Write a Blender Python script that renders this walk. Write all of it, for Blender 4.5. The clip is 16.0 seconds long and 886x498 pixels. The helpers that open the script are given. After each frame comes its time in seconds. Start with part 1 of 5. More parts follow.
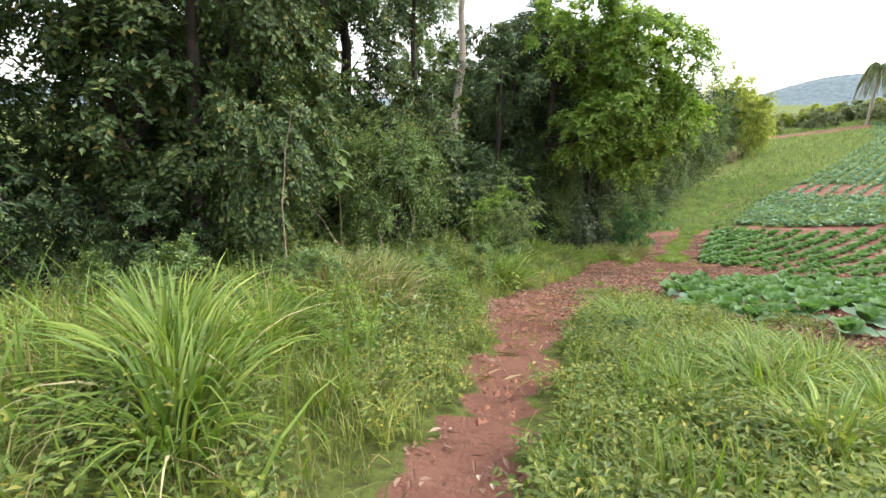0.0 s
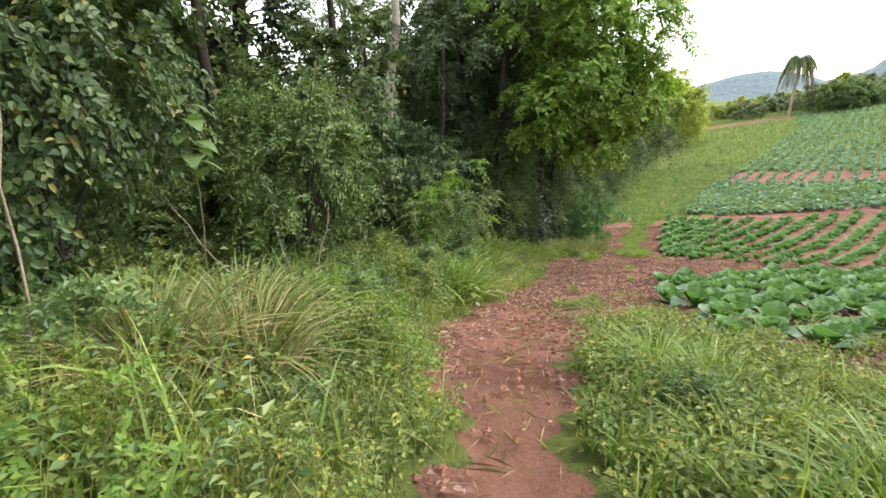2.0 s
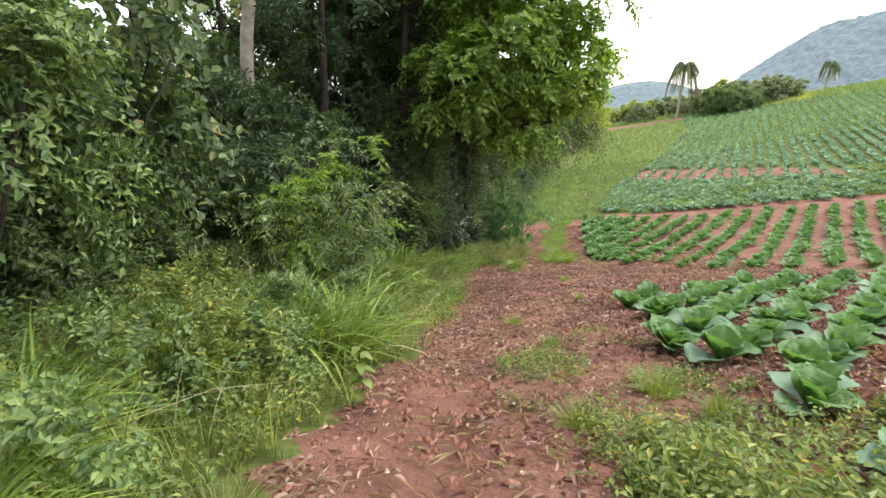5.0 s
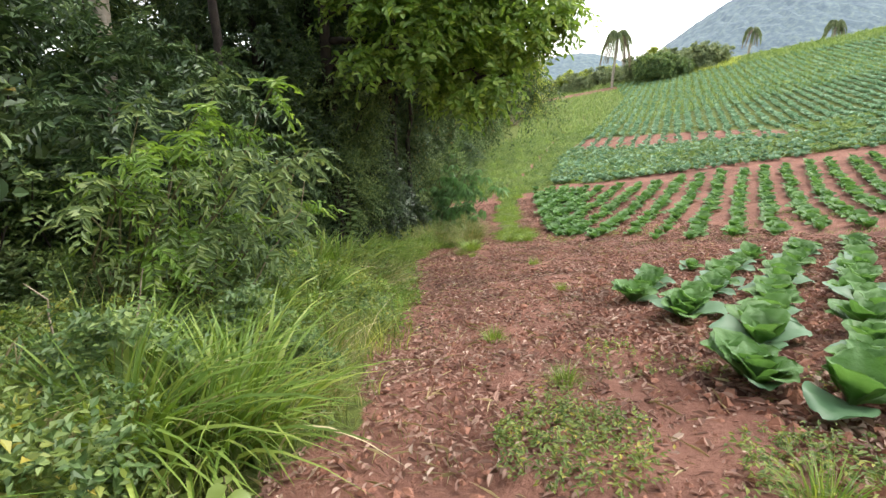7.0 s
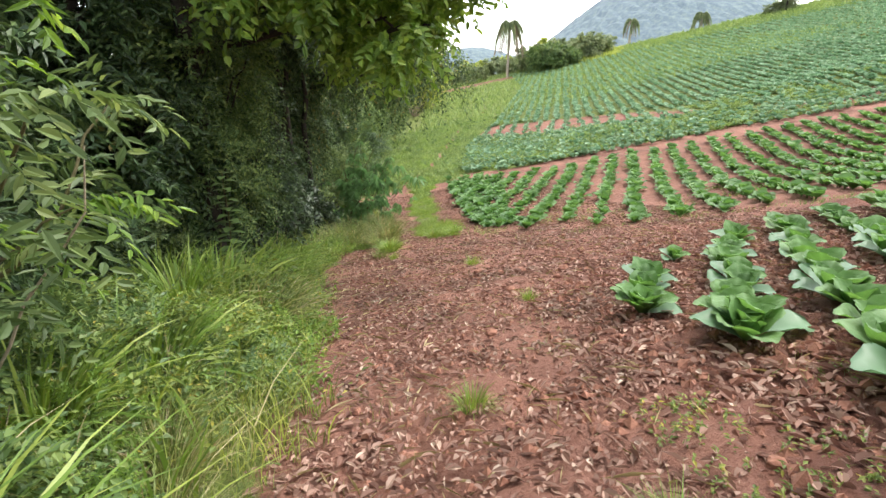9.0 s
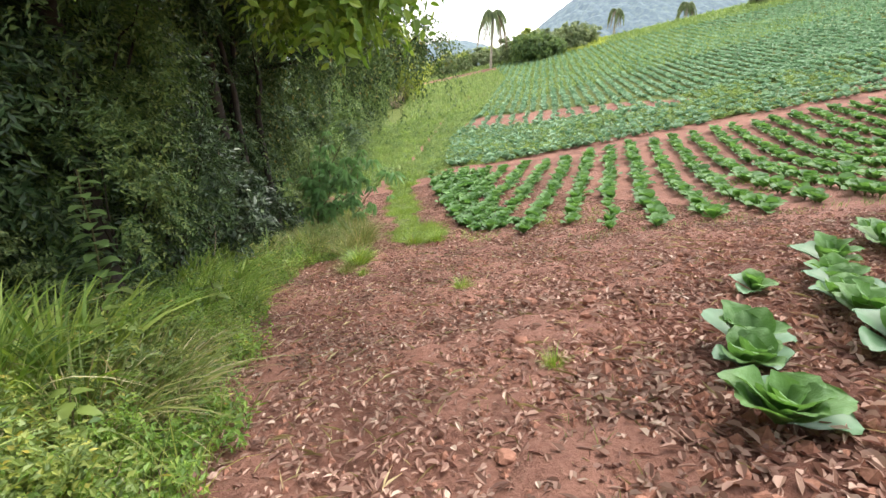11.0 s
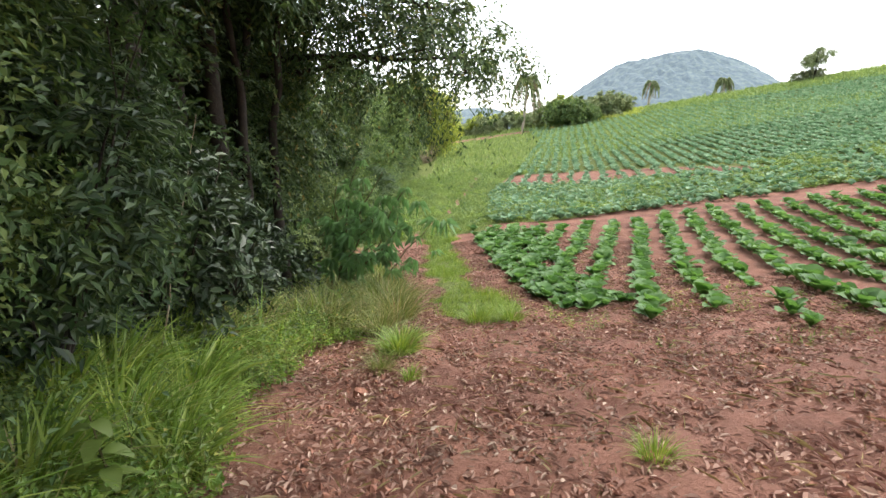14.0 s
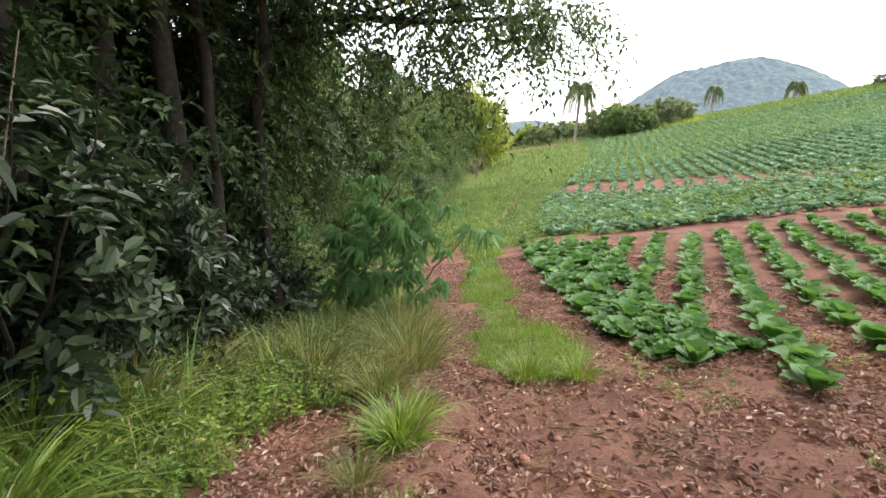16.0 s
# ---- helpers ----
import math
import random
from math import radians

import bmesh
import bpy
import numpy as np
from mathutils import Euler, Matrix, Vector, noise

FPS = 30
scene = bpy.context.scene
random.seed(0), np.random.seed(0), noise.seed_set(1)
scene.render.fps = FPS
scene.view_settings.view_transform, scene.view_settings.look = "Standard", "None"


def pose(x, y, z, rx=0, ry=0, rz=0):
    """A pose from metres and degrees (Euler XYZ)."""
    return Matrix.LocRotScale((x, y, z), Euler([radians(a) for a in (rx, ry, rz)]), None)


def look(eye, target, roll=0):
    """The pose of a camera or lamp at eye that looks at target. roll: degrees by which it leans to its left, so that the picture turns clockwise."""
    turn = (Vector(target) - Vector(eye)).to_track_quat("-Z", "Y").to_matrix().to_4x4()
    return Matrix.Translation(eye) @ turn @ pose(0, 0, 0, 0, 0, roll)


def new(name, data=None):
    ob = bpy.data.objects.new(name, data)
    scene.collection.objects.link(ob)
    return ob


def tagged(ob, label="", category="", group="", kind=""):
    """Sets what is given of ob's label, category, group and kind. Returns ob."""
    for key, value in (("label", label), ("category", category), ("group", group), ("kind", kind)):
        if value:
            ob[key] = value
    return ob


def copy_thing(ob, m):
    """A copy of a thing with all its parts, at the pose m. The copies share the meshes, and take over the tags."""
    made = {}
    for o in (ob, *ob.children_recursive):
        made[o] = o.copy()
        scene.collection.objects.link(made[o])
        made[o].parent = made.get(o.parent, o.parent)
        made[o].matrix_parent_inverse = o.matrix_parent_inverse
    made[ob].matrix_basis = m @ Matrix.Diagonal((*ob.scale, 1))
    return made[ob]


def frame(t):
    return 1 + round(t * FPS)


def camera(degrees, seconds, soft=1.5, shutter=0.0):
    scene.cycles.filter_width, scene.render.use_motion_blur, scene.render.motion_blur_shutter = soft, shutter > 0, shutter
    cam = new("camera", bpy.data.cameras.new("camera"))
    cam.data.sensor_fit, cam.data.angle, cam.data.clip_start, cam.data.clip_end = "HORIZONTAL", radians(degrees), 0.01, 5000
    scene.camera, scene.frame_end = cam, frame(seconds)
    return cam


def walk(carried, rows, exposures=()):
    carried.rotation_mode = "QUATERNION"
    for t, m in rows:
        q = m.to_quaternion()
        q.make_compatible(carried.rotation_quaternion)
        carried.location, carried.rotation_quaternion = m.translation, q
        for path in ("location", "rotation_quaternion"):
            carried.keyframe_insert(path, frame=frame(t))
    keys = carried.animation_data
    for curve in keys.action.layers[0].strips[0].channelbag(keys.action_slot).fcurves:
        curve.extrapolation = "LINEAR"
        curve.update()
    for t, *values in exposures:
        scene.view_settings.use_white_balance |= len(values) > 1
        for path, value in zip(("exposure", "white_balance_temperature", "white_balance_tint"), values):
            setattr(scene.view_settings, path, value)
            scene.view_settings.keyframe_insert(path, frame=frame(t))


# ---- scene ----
EXPOSURES = [(0.0, 1.08), (3.5, 1.06), (7.0, 1.1), (8.5, 1.25), (11.0, 1.3), (11.5, 1.6), (12.0, 1.74), (12.5, 1.78), (13.0, 1.52), (13.5, 1.3), (14.0, 1.1), (14.5, 1.02), (16.0, 1.0)]
# seconds, eye x, y, z, then turn to the left, tilt up, lean (degrees)
PATH = [
    (0, 0.001, 0.000, 2.269, 19.93, -16.03, 0.08),
    (0.5, -0.200, 0.671, 2.071, 16.60, -15.68, 1.26),
    (1, -0.348, 1.317, 1.917, 16.69, -15.32, 0.39),
    (1.5, -0.575, 2.033, 1.743, 11.66, -14.82, 1.72),
    (2, -0.754, 2.617, 1.601, 13.63, -16.26, -0.23),
    (2.5, -0.931, 3.228, 1.450, 12.14, -16.98, -0.13),
    (3, -1.040, 3.818, 1.360, 10.76, -16.66, 0.40),
    (3.5, -1.081, 4.373, 1.202, 11.98, -16.05, 0.85),
    (4, -1.164, 4.930, 1.076, 8.77, -16.06, 1.42),
    (4.5, -1.157, 5.503, 1.009, 6.81, -15.94, 0.81),
    (4.7, -1.158, 5.741, 0.941, 5.03, -15.88, 1.09),
    (6.8, -1.280, 8.042, 0.389, -1.54, -17.83, -1.01),
    (7, -1.313, 8.276, 0.343, -3.05, -18.22, -0.61),
    (7.5, -1.393, 8.844, 0.225, -5.76, -17.69, -0.00),
    (8, -1.462, 9.384, 0.089, -1.60, -18.05, -2.19),
    (8.5, -1.477, 9.938, -0.097, -7.60, -18.50, -1.32),
    (8.7, -1.442, 10.146, -0.163, -10.90, -18.86, -1.36),
    (10.8, -0.844, 12.379, -0.619, -18.67, -18.66, -1.09),
    (11, -0.781, 12.572, -0.650, -15.56, -19.61, -1.27),
    (11.5, -0.818, 13.054, -0.742, -2.46, -19.30, -3.91),
    (12, -0.851, 13.666, -0.944, -0.01, -18.52, -4.36),
    (12.5, -0.862, 14.332, -1.122, -0.75, -17.83, -2.70),
    (13, -0.883, 15.010, -1.290, -8.71, -15.79, 0.99),
    (13.5, -0.821, 15.670, -1.468, -8.43, -14.46, 0.82),
    (14, -0.752, 16.285, -1.601, -13.65, -13.09, 1.97),
    (14.5, -0.560, 16.831, -1.724, -14.52, -12.51, 2.24),
    (15, -0.397, 17.410, -1.873, -13.88, -12.35, 2.27),
    (15.5, -0.244, 18.039, -1.981, -12.96, -12.09, 1.97),
    (16, -0.015, 18.672, -2.087, -8.19, -11.83, 1.38),
]
cam = camera(80.48, 16.0)


def aimed(x, y, z, yaw, pitch, roll):
    a, b = radians(yaw), radians(pitch)
    way = Vector((-math.sin(a) * math.cos(b), math.cos(a) * math.cos(b), math.sin(b)))
    return look((x, y, z), Vector((x, y, z)) + way, roll)


walk(cam, [(r[0], aimed(*r[1:])) for r in PATH], EXPOSURES)
# end of path

# ---- light ----
SUN_UP, SUN_TURN = radians(58), radians(70)
world = bpy.data.worlds.new("sky")
scene.world = world
world.use_nodes = True
wn = world.node_tree
sky = wn.nodes.new("ShaderNodeTexSky")
sky.sky_type, sky.sun_disc = "NISHITA", False
sky.sun_elevation, sky.sun_rotation = SUN_UP, SUN_TURN
sky.dust_density, sky.air_density, sky.ozone_density = 1.5, 1.0, 1.0
pale = wn.nodes.new("ShaderNodeHueSaturation")
pale.inputs["Saturation"].default_value = 0.2
pale.inputs["Value"].default_value = 1.7
wn.links.new(sky.outputs[0], pale.inputs["Color"])
wn.links.new(pale.outputs[0], wn.nodes["Background"].inputs[0])
wn.nodes["Background"].inputs[1].default_value = 0.15
sun = new("sun", bpy.data.lights.new("sun", "SUN"))
sun.data.energy, sun.data.angle, sun.data.color = 1.3, radians(25), (1.0, 0.95, 0.86)
sun_way = Vector((math.sin(SUN_TURN) * math.cos(SUN_UP), math.cos(SUN_TURN) * math.cos(SUN_UP), math.sin(SUN_UP)))
sun.rotation_euler = sun_way.to_track_quat("Z", "Y").to_euler()


# ---- materials ----
def material(name):
    m = bpy.data.materials.new(name)
    m.use_nodes = True
    return m, m.node_tree, m.node_tree.nodes["Principled BSDF"]


def add(tree, kind, **values):
    node = tree.nodes.new("ShaderNode" + kind)
    for key, value in values.items():
        node.inputs[key].default_value = value
    return node


def ramp(tree, source, stops):
    node = tree.nodes.new("ShaderNodeValToRGB")
    tree.links.new(source, node.inputs[0])
    while len(node.color_ramp.elements) < len(stops):
        node.color_ramp.elements.new(0.5)
    for e, (p, c) in zip(node.color_ramp.elements, stops):
        e.position, e.color = p, (*c, 1)
    return node.outputs[0]


def mixed(tree, fac, a, b):
    node = tree.nodes.new("ShaderNodeMix")
    node.data_type = "RGBA"
    for value, socket in ((fac, node.inputs[0]), (a, node.inputs[6]), (b, node.inputs[7])):
        if isinstance(value, (int, float)):
            socket.default_value = value
        elif isinstance(value, tuple):
            socket.default_value = (*value, 1)
        else:
            tree.links.new(value, socket)
    return node.outputs[2]


def noise_at(tree, scale, detail=3.0, rough=0.6):
    where = tree.nodes.new("ShaderNodeNewGeometry")
    node = add(tree, "TexNoise", Scale=scale, Detail=detail, Roughness=rough)
    tree.links.new(where.outputs["Position"], node.inputs["Vector"])
    return node.outputs["Fac"]


def bumped(tree, shader, height, strength, distance):
    node = add(tree, "Bump", Strength=strength, Distance=distance)
    tree.links.new(height, node.inputs["Height"])
    tree.links.new(node.outputs[0], shader.inputs["Normal"])


def leafy(name, colours, rough=0.45, through_light=0.3, gloss=0.4):
    """Leaves that differ one from another and let some light through. colours: dark, usual, light."""
    m, tree, shader = material(name)
    where = tree.nodes.new("ShaderNodeNewGeometry")
    each = ramp(tree, where.outputs["Random Per Island"], [(0.0, colours[0]), (0.55, colours[1]), (0.93, colours[2]), (1.0, colours[3] if len(colours) > 3 else colours[2])])
    patch = ramp(tree, noise_at(tree, 0.9, 2), [(0.3, (0.7, 0.74, 0.7)), (0.7, (1.15, 1.1, 1.05))])
    node = tree.nodes.new("ShaderNodeMix")
    node.data_type, node.blend_type = "RGBA", "MULTIPLY"
    node.inputs[0].default_value = 1
    tree.links.new(each, node.inputs[6])
    tree.links.new(patch, node.inputs[7])
    colour = node.outputs[2]
    tree.links.new(colour, shader.inputs["Base Color"])
    shader.inputs["Roughness"].default_value = rough
    shader.inputs["Specular IOR Level"].default_value = gloss
    glow = tree.nodes.new("ShaderNodeBsdfTranslucent")
    warm = add(tree, "HueSaturation", Saturation=1.15, Value=1.5)
    warm.inputs["Hue"].default_value = 0.485
    tree.links.new(colour, warm.inputs["Color"])
    tree.links.new(warm.outputs[0], glow.inputs["Color"])
    both = add(tree, "MixShader", Fac=through_light)
    tree.links.new(shader.outputs[0], both.inputs[1])
    tree.links.new(glow.outputs[0], both.inputs[2])
    tree.links.new(both.outputs[0], tree.nodes["Material Output"].inputs["Surface"])
    return m


def barky(name, dark, light, scale=9.0):
    m, tree, shader = material(name)
    grain = noise_at(tree, scale, 5, 0.65)
    tree.links.new(ramp(tree, grain, [(0.3, dark), (0.7, light)]), shader.inputs["Base Color"])
    shader.inputs["Roughness"].default_value = 0.9
    bumped(tree, shader, noise_at(tree, scale * 3, 4), 0.6, 0.02)
    return m


LEAF_VINE = leafy("vine_leaf", [(0.036, 0.066, 0.026), (0.078, 0.130, 0.048), (0.160, 0.220, 0.080), (0.240, 0.200, 0.060)], 0.45, 0.25, 0.3)
LEAF_DARK = leafy("dark_leaf", [(0.029, 0.057, 0.024), (0.059, 0.106, 0.042), (0.116, 0.176, 0.066)], 0.42, 0.22, 0.32)
LEAF_BROAD = leafy("glossy_leaf", [(0.022, 0.042, 0.02), (0.042, 0.07, 0.034), (0.08, 0.115, 0.055)], 0.36, 0.2, 0.4)
LEAF_MID = leafy("shrub_leaf", [(0.068, 0.123, 0.042), (0.137, 0.218, 0.074), (0.244, 0.320, 0.106)], 0.45, 0.3, 0.4)
LEAF_BRIGHT = leafy("fresh_leaf", [(0.108, 0.190, 0.041), (0.184, 0.310, 0.066), (0.292, 0.410, 0.101)], 0.45, 0.46, 0.4)
LEAF_OLIVE = leafy("olive_leaf", [(0.073, 0.117, 0.044), (0.146, 0.213, 0.076), (0.244, 0.305, 0.116)], 0.45, 0.3, 0.38)
# foliage of the distant trees, paled and greyed to paint in aerial haze
LEAF_HAZED = leafy("hazed_leaf", [(0.12, 0.165, 0.085), (0.21, 0.26, 0.13), (0.33, 0.37, 0.2)], 0.65, 0.3)
LEAF_YELLOW = leafy("yellow_green_leaf", [(0.15, 0.21, 0.05), (0.3, 0.37, 0.1), (0.46, 0.5, 0.16)], 0.6, 0.5)
LEAF_CASTOR = leafy("castor_leaf", [(0.13, 0.26, 0.1), (0.21, 0.38, 0.15), (0.36, 0.5, 0.4)], 0.3, 0.35, 0.6)
CABBAGE = leafy("cabbage_leaf", [(0.066, 0.153, 0.047), (0.108, 0.224, 0.065), (0.176, 0.306, 0.111)], 0.5, 0.35, 0.3)
# cabbage leaf for the far rows, paler and bluer: haze mixed into the colour
CABBAGE_HAZED = leafy("hazed_cabbage_leaf", [(0.13, 0.235, 0.135), (0.19, 0.315, 0.195), (0.28, 0.4, 0.265)], 0.6, 0.25, 0.25)
CABBAGE_OUTER = leafy("outer_cabbage_leaf", [(0.080, 0.162, 0.080), (0.120, 0.230, 0.120), (0.192, 0.306, 0.192)], 0.45, 0.25, 0.4)
GRASS = leafy("grass_blade", [(0.098, 0.135, 0.039), (0.185, 0.235, 0.065), (0.308, 0.330, 0.111), (0.554, 0.400, 0.260)], 0.5, 0.3)
GRASS_BRIGHT = leafy("bright_grass_blade", [(0.110, 0.190, 0.041), (0.191, 0.303, 0.060), (0.334, 0.416, 0.104)], 0.45, 0.35)
GRASS_DRY = leafy("dry_grass_blade", [(0.2, 0.16, 0.07), (0.4, 0.34, 0.17), (0.62, 0.55, 0.34)], 0.7, 0.2)
GRASS_FAR = leafy("meadow_grass", [(0.112, 0.185, 0.058), (0.196, 0.291, 0.087), (0.325, 0.403, 0.146)], 0.6, 0.3)
HERB = leafy("weed_leaf", [(0.093, 0.143, 0.041), (0.171, 0.237, 0.059), (0.300, 0.341, 0.087), (0.472, 0.396, 0.087)], 0.5, 0.32)
LITTER = leafy("dead_leaf", [(0.18, 0.095, 0.075), (0.3, 0.178, 0.14), (0.42, 0.285, 0.23), (0.62, 0.49, 0.41)], 0.75, 0.12, 0.3)
# pale ribs on the cabbage leaves
tree = CABBAGE.node_tree
ribs = tree.nodes.new("ShaderNodeAttribute")
ribs.attribute_name = "rib"
shader = tree.nodes["Principled BSDF"]
plain = shader.inputs["Base Color"].links[0].from_socket
tree.links.new(mixed(tree, ribs.outputs["Fac"], plain, (0.27, 0.42, 0.19)), shader.inputs["Base Color"])
bumped(tree, shader, noise_at(tree, 30, 3), 0.5, 0.02)
BARK = barky("bark", (0.014, 0.01, 0.008), (0.05, 0.038, 0.028))
BARK_PALE = barky("pale_bark", (0.2, 0.17, 0.13), (0.48, 0.43, 0.35), 5)
STEM = barky("green_stem", (0.08, 0.06, 0.03), (0.2, 0.18, 0.08), 14)
TWIG = barky("dry_twig", (0.2, 0.15, 0.1), (0.45, 0.37, 0.27), 14)
STONE = barky("red_clod", (0.16, 0.06, 0.035), (0.36, 0.17, 0.11), 12)

# ground: red soil where it is bare, weedy earth elsewhere
SOIL, tree, shader = material("red_soil")
fine, broad, grit = noise_at(tree, 26, 6, 0.7), noise_at(tree, 1.6, 4), noise_at(tree, 120, 3)
red = ramp(tree, fine, [(0.25, (0.1, 0.042, 0.03)), (0.5, (0.255, 0.127, 0.094)), (0.75, (0.375, 0.21, 0.16))])
worn = ramp(tree, broad, [(0.3, (0.165, 0.072, 0.05)), (0.7, (0.355, 0.168, 0.115))])
soil = mixed(tree, 0.5, red, worn)
damp = ramp(tree, noise_at(tree, 0.55, 4, 0.6), [(0.5, (1, 1, 1)), (0.68, (0.5, 0.47, 0.47))])
damp_mix = tree.nodes.new("ShaderNodeMix")
damp_mix.data_type, damp_mix.blend_type = "RGBA", "MULTIPLY"
damp_mix.inputs[0].default_value = 0.8
tree.links.new(soil, damp_mix.inputs[6])
tree.links.new(damp, damp_mix.inputs[7])
soil = damp_mix.outputs[2]
tilled = tree.nodes.new("ShaderNodeAttribute")
tilled.attribute_name = "tilled"
turned_mix = tree.nodes.new("ShaderNodeMix")
turned_mix.data_type, turned_mix.blend_type = "RGBA", "MULTIPLY"
turned_mix.inputs[7].default_value = (0.62, 0.56, 0.54, 1)
tree.links.new(tilled.outputs["Fac"], turned_mix.inputs[0])
tree.links.new(soil, turned_mix.inputs[6])
soil = turned_mix.outputs[2]
green = ramp(tree, noise_at(tree, 7, 5, 0.7), [(0.3, (0.06, 0.055, 0.022)), (0.5, (0.12, 0.15, 0.035)), (0.75, (0.2, 0.24, 0.06))])
mask = tree.nodes.new("ShaderNodeAttribute")
mask.attribute_name = "bare"
rag = tree.nodes.new("ShaderNodeMath")
rag.operation = "MULTIPLY_ADD"
tree.links.new(noise_at(tree, 3.5, 5, 0.7), rag.inputs[0])
rag.inputs[1].default_value = 0.9
tree.links.new(mask.outputs["Fac"], rag.inputs[2])
edge = ramp(tree, rag.outputs[0], [(0.86, (0, 0, 0)), (1.0, (1, 1, 1))])
tree.links.new(mixed(tree, edge, green, soil), shader.inputs["Base Color"])
shader.inputs["Roughness"].default_value = 0.92
shader.inputs["Specular IOR Level"].default_value = 0.2
bumped(tree, shader, fine, 1.0, 0.05)

# far hills: distance haze painted in as a bluish base colour
MOUNTAIN, tree, shader = material("hazed_forested_hill")
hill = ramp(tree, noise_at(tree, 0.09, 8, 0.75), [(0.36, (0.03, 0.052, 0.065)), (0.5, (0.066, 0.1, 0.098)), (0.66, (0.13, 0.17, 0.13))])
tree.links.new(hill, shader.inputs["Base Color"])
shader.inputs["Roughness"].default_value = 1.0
# faint blue emission adds to the painted haze; the hills are no lamps
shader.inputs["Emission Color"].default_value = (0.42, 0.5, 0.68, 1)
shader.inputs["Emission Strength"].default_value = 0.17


# ---- mesh helpers ----
def tri_mesh(name, verts, tris, smooth=False):
    verts, tris = np.asarray(verts, np.float32).reshape(-1, 3), np.asarray(tris, np.int32).reshape(-1, 3)
    me = bpy.data.meshes.new(name)
    me.vertices.add(len(verts))
    me.vertices.foreach_set("co", verts.ravel())
    me.loops.add(tris.size)
    me.loops.foreach_set("vertex_index", tris.ravel())
    me.polygons.add(len(tris))
    me.polygons.foreach_set("loop_start", np.arange(0, tris.size, 3, dtype=np.int32))
    me.polygons.foreach_set("use_smooth", np.full(len(tris), smooth))
    me.update(calc_edges=True)
    return me


def part(name, shape, mat, parent=None, label="", smooth=False):
    """One mesh object, under a thing where one is given."""
    me = shape if isinstance(shape, bpy.types.Mesh) else tri_mesh(name, *shape, smooth=smooth)
    if not me.materials:
        me.materials.append(mat)
    ob = new(name, me)
    if parent:
        ob.parent = parent
    return tagged(ob, label)


def joined(shapes):
    verts, tris, n = [], [], 0
    for v, f in shapes:
        verts.append(np.asarray(v).reshape(-1, 3))
        tris.append(np.asarray(f).reshape(-1, 3) + n)
        n += len(verts[-1])
    return np.concatenate(verts), np.concatenate(tris)


def unit(v):
    return v / np.maximum(np.linalg.norm(v, axis=-1, keepdims=True), 1e-9)


def tube(points, radii, sides=7):
    points, radii = np.asarray(points, float), np.asarray(radii, float)
    way = unit(np.gradient(points, axis=0))
    side = unit(np.cross(way, (0.31, 0.87, 0.13)))
    over = np.cross(way, side)
    a = np.linspace(0, 2 * math.pi, sides, endpoint=False)
    ring = points[:, None] + radii[:, None, None] * (np.cos(a)[None, :, None] * side[:, None] + np.sin(a)[None, :, None] * over[:, None])
    k, s = np.meshgrid(np.arange(len(points) - 1), np.arange(sides), indexing="ij")
    a0, a1 = k * sides + s, k * sides + (s + 1) % sides
    tris = np.concatenate([np.stack([a0, a1, a1 + sides], -1).reshape(-1, 3), np.stack([a0, a1 + sides, a0 + sides], -1).reshape(-1, 3)])
    return ring.reshape(-1, 3), tris


def wander(rng, start, end, n=8, sway=0.1):
    t = np.linspace(0, 1, n)[:, None]
    off = np.cumsum(rng.normal(0, sway, (n, 3)), 0)
    off -= off[0] + (off[-1] - off[0]) * t
    return np.asarray(start) * (1 - t) + np.asarray(end) * t + off


def leaves(base, way, facing, length, width, fold=0.18, full=False):
    """Folded leaves: base, tip and two sides each. All arguments are arrays with one row a leaf."""
    way = unit(way)
    side = unit(np.cross(way, facing))
    over = np.cross(side, way)
    length, width = length[:, None], width[:, None]
    tip = base + way * length - over * length * 0.15
    lift = side * width / 2 + over * width * fold, -side * width / 2 + over * width * fold
    if not full:
        mid = base + way * length * 0.42
        verts = np.stack([base, mid + lift[0], tip, mid + lift[1]], 1)
        n = np.arange(len(base))[:, None] * 4
        return verts.reshape(-1, 3), np.concatenate([n + (0, 1, 2), n + (0, 2, 3)], 1).reshape(-1, 3)
    low, high = base + way * length * 0.28, base + way * length * 0.62 - over * length * 0.04
    verts = np.stack([base, low + lift[0] * 0.92, high + lift[0] * 0.9, tip, high + lift[1] * 0.9, low + lift[1] * 0.92], 1)
    n = np.arange(len(base))[:, None] * 6
    return verts.reshape(-1, 3), np.concatenate([n + (0, 1, 2), n + (0, 2, 3), n + (0, 3, 4), n + (0, 4, 5)], 1).reshape(-1, 3)


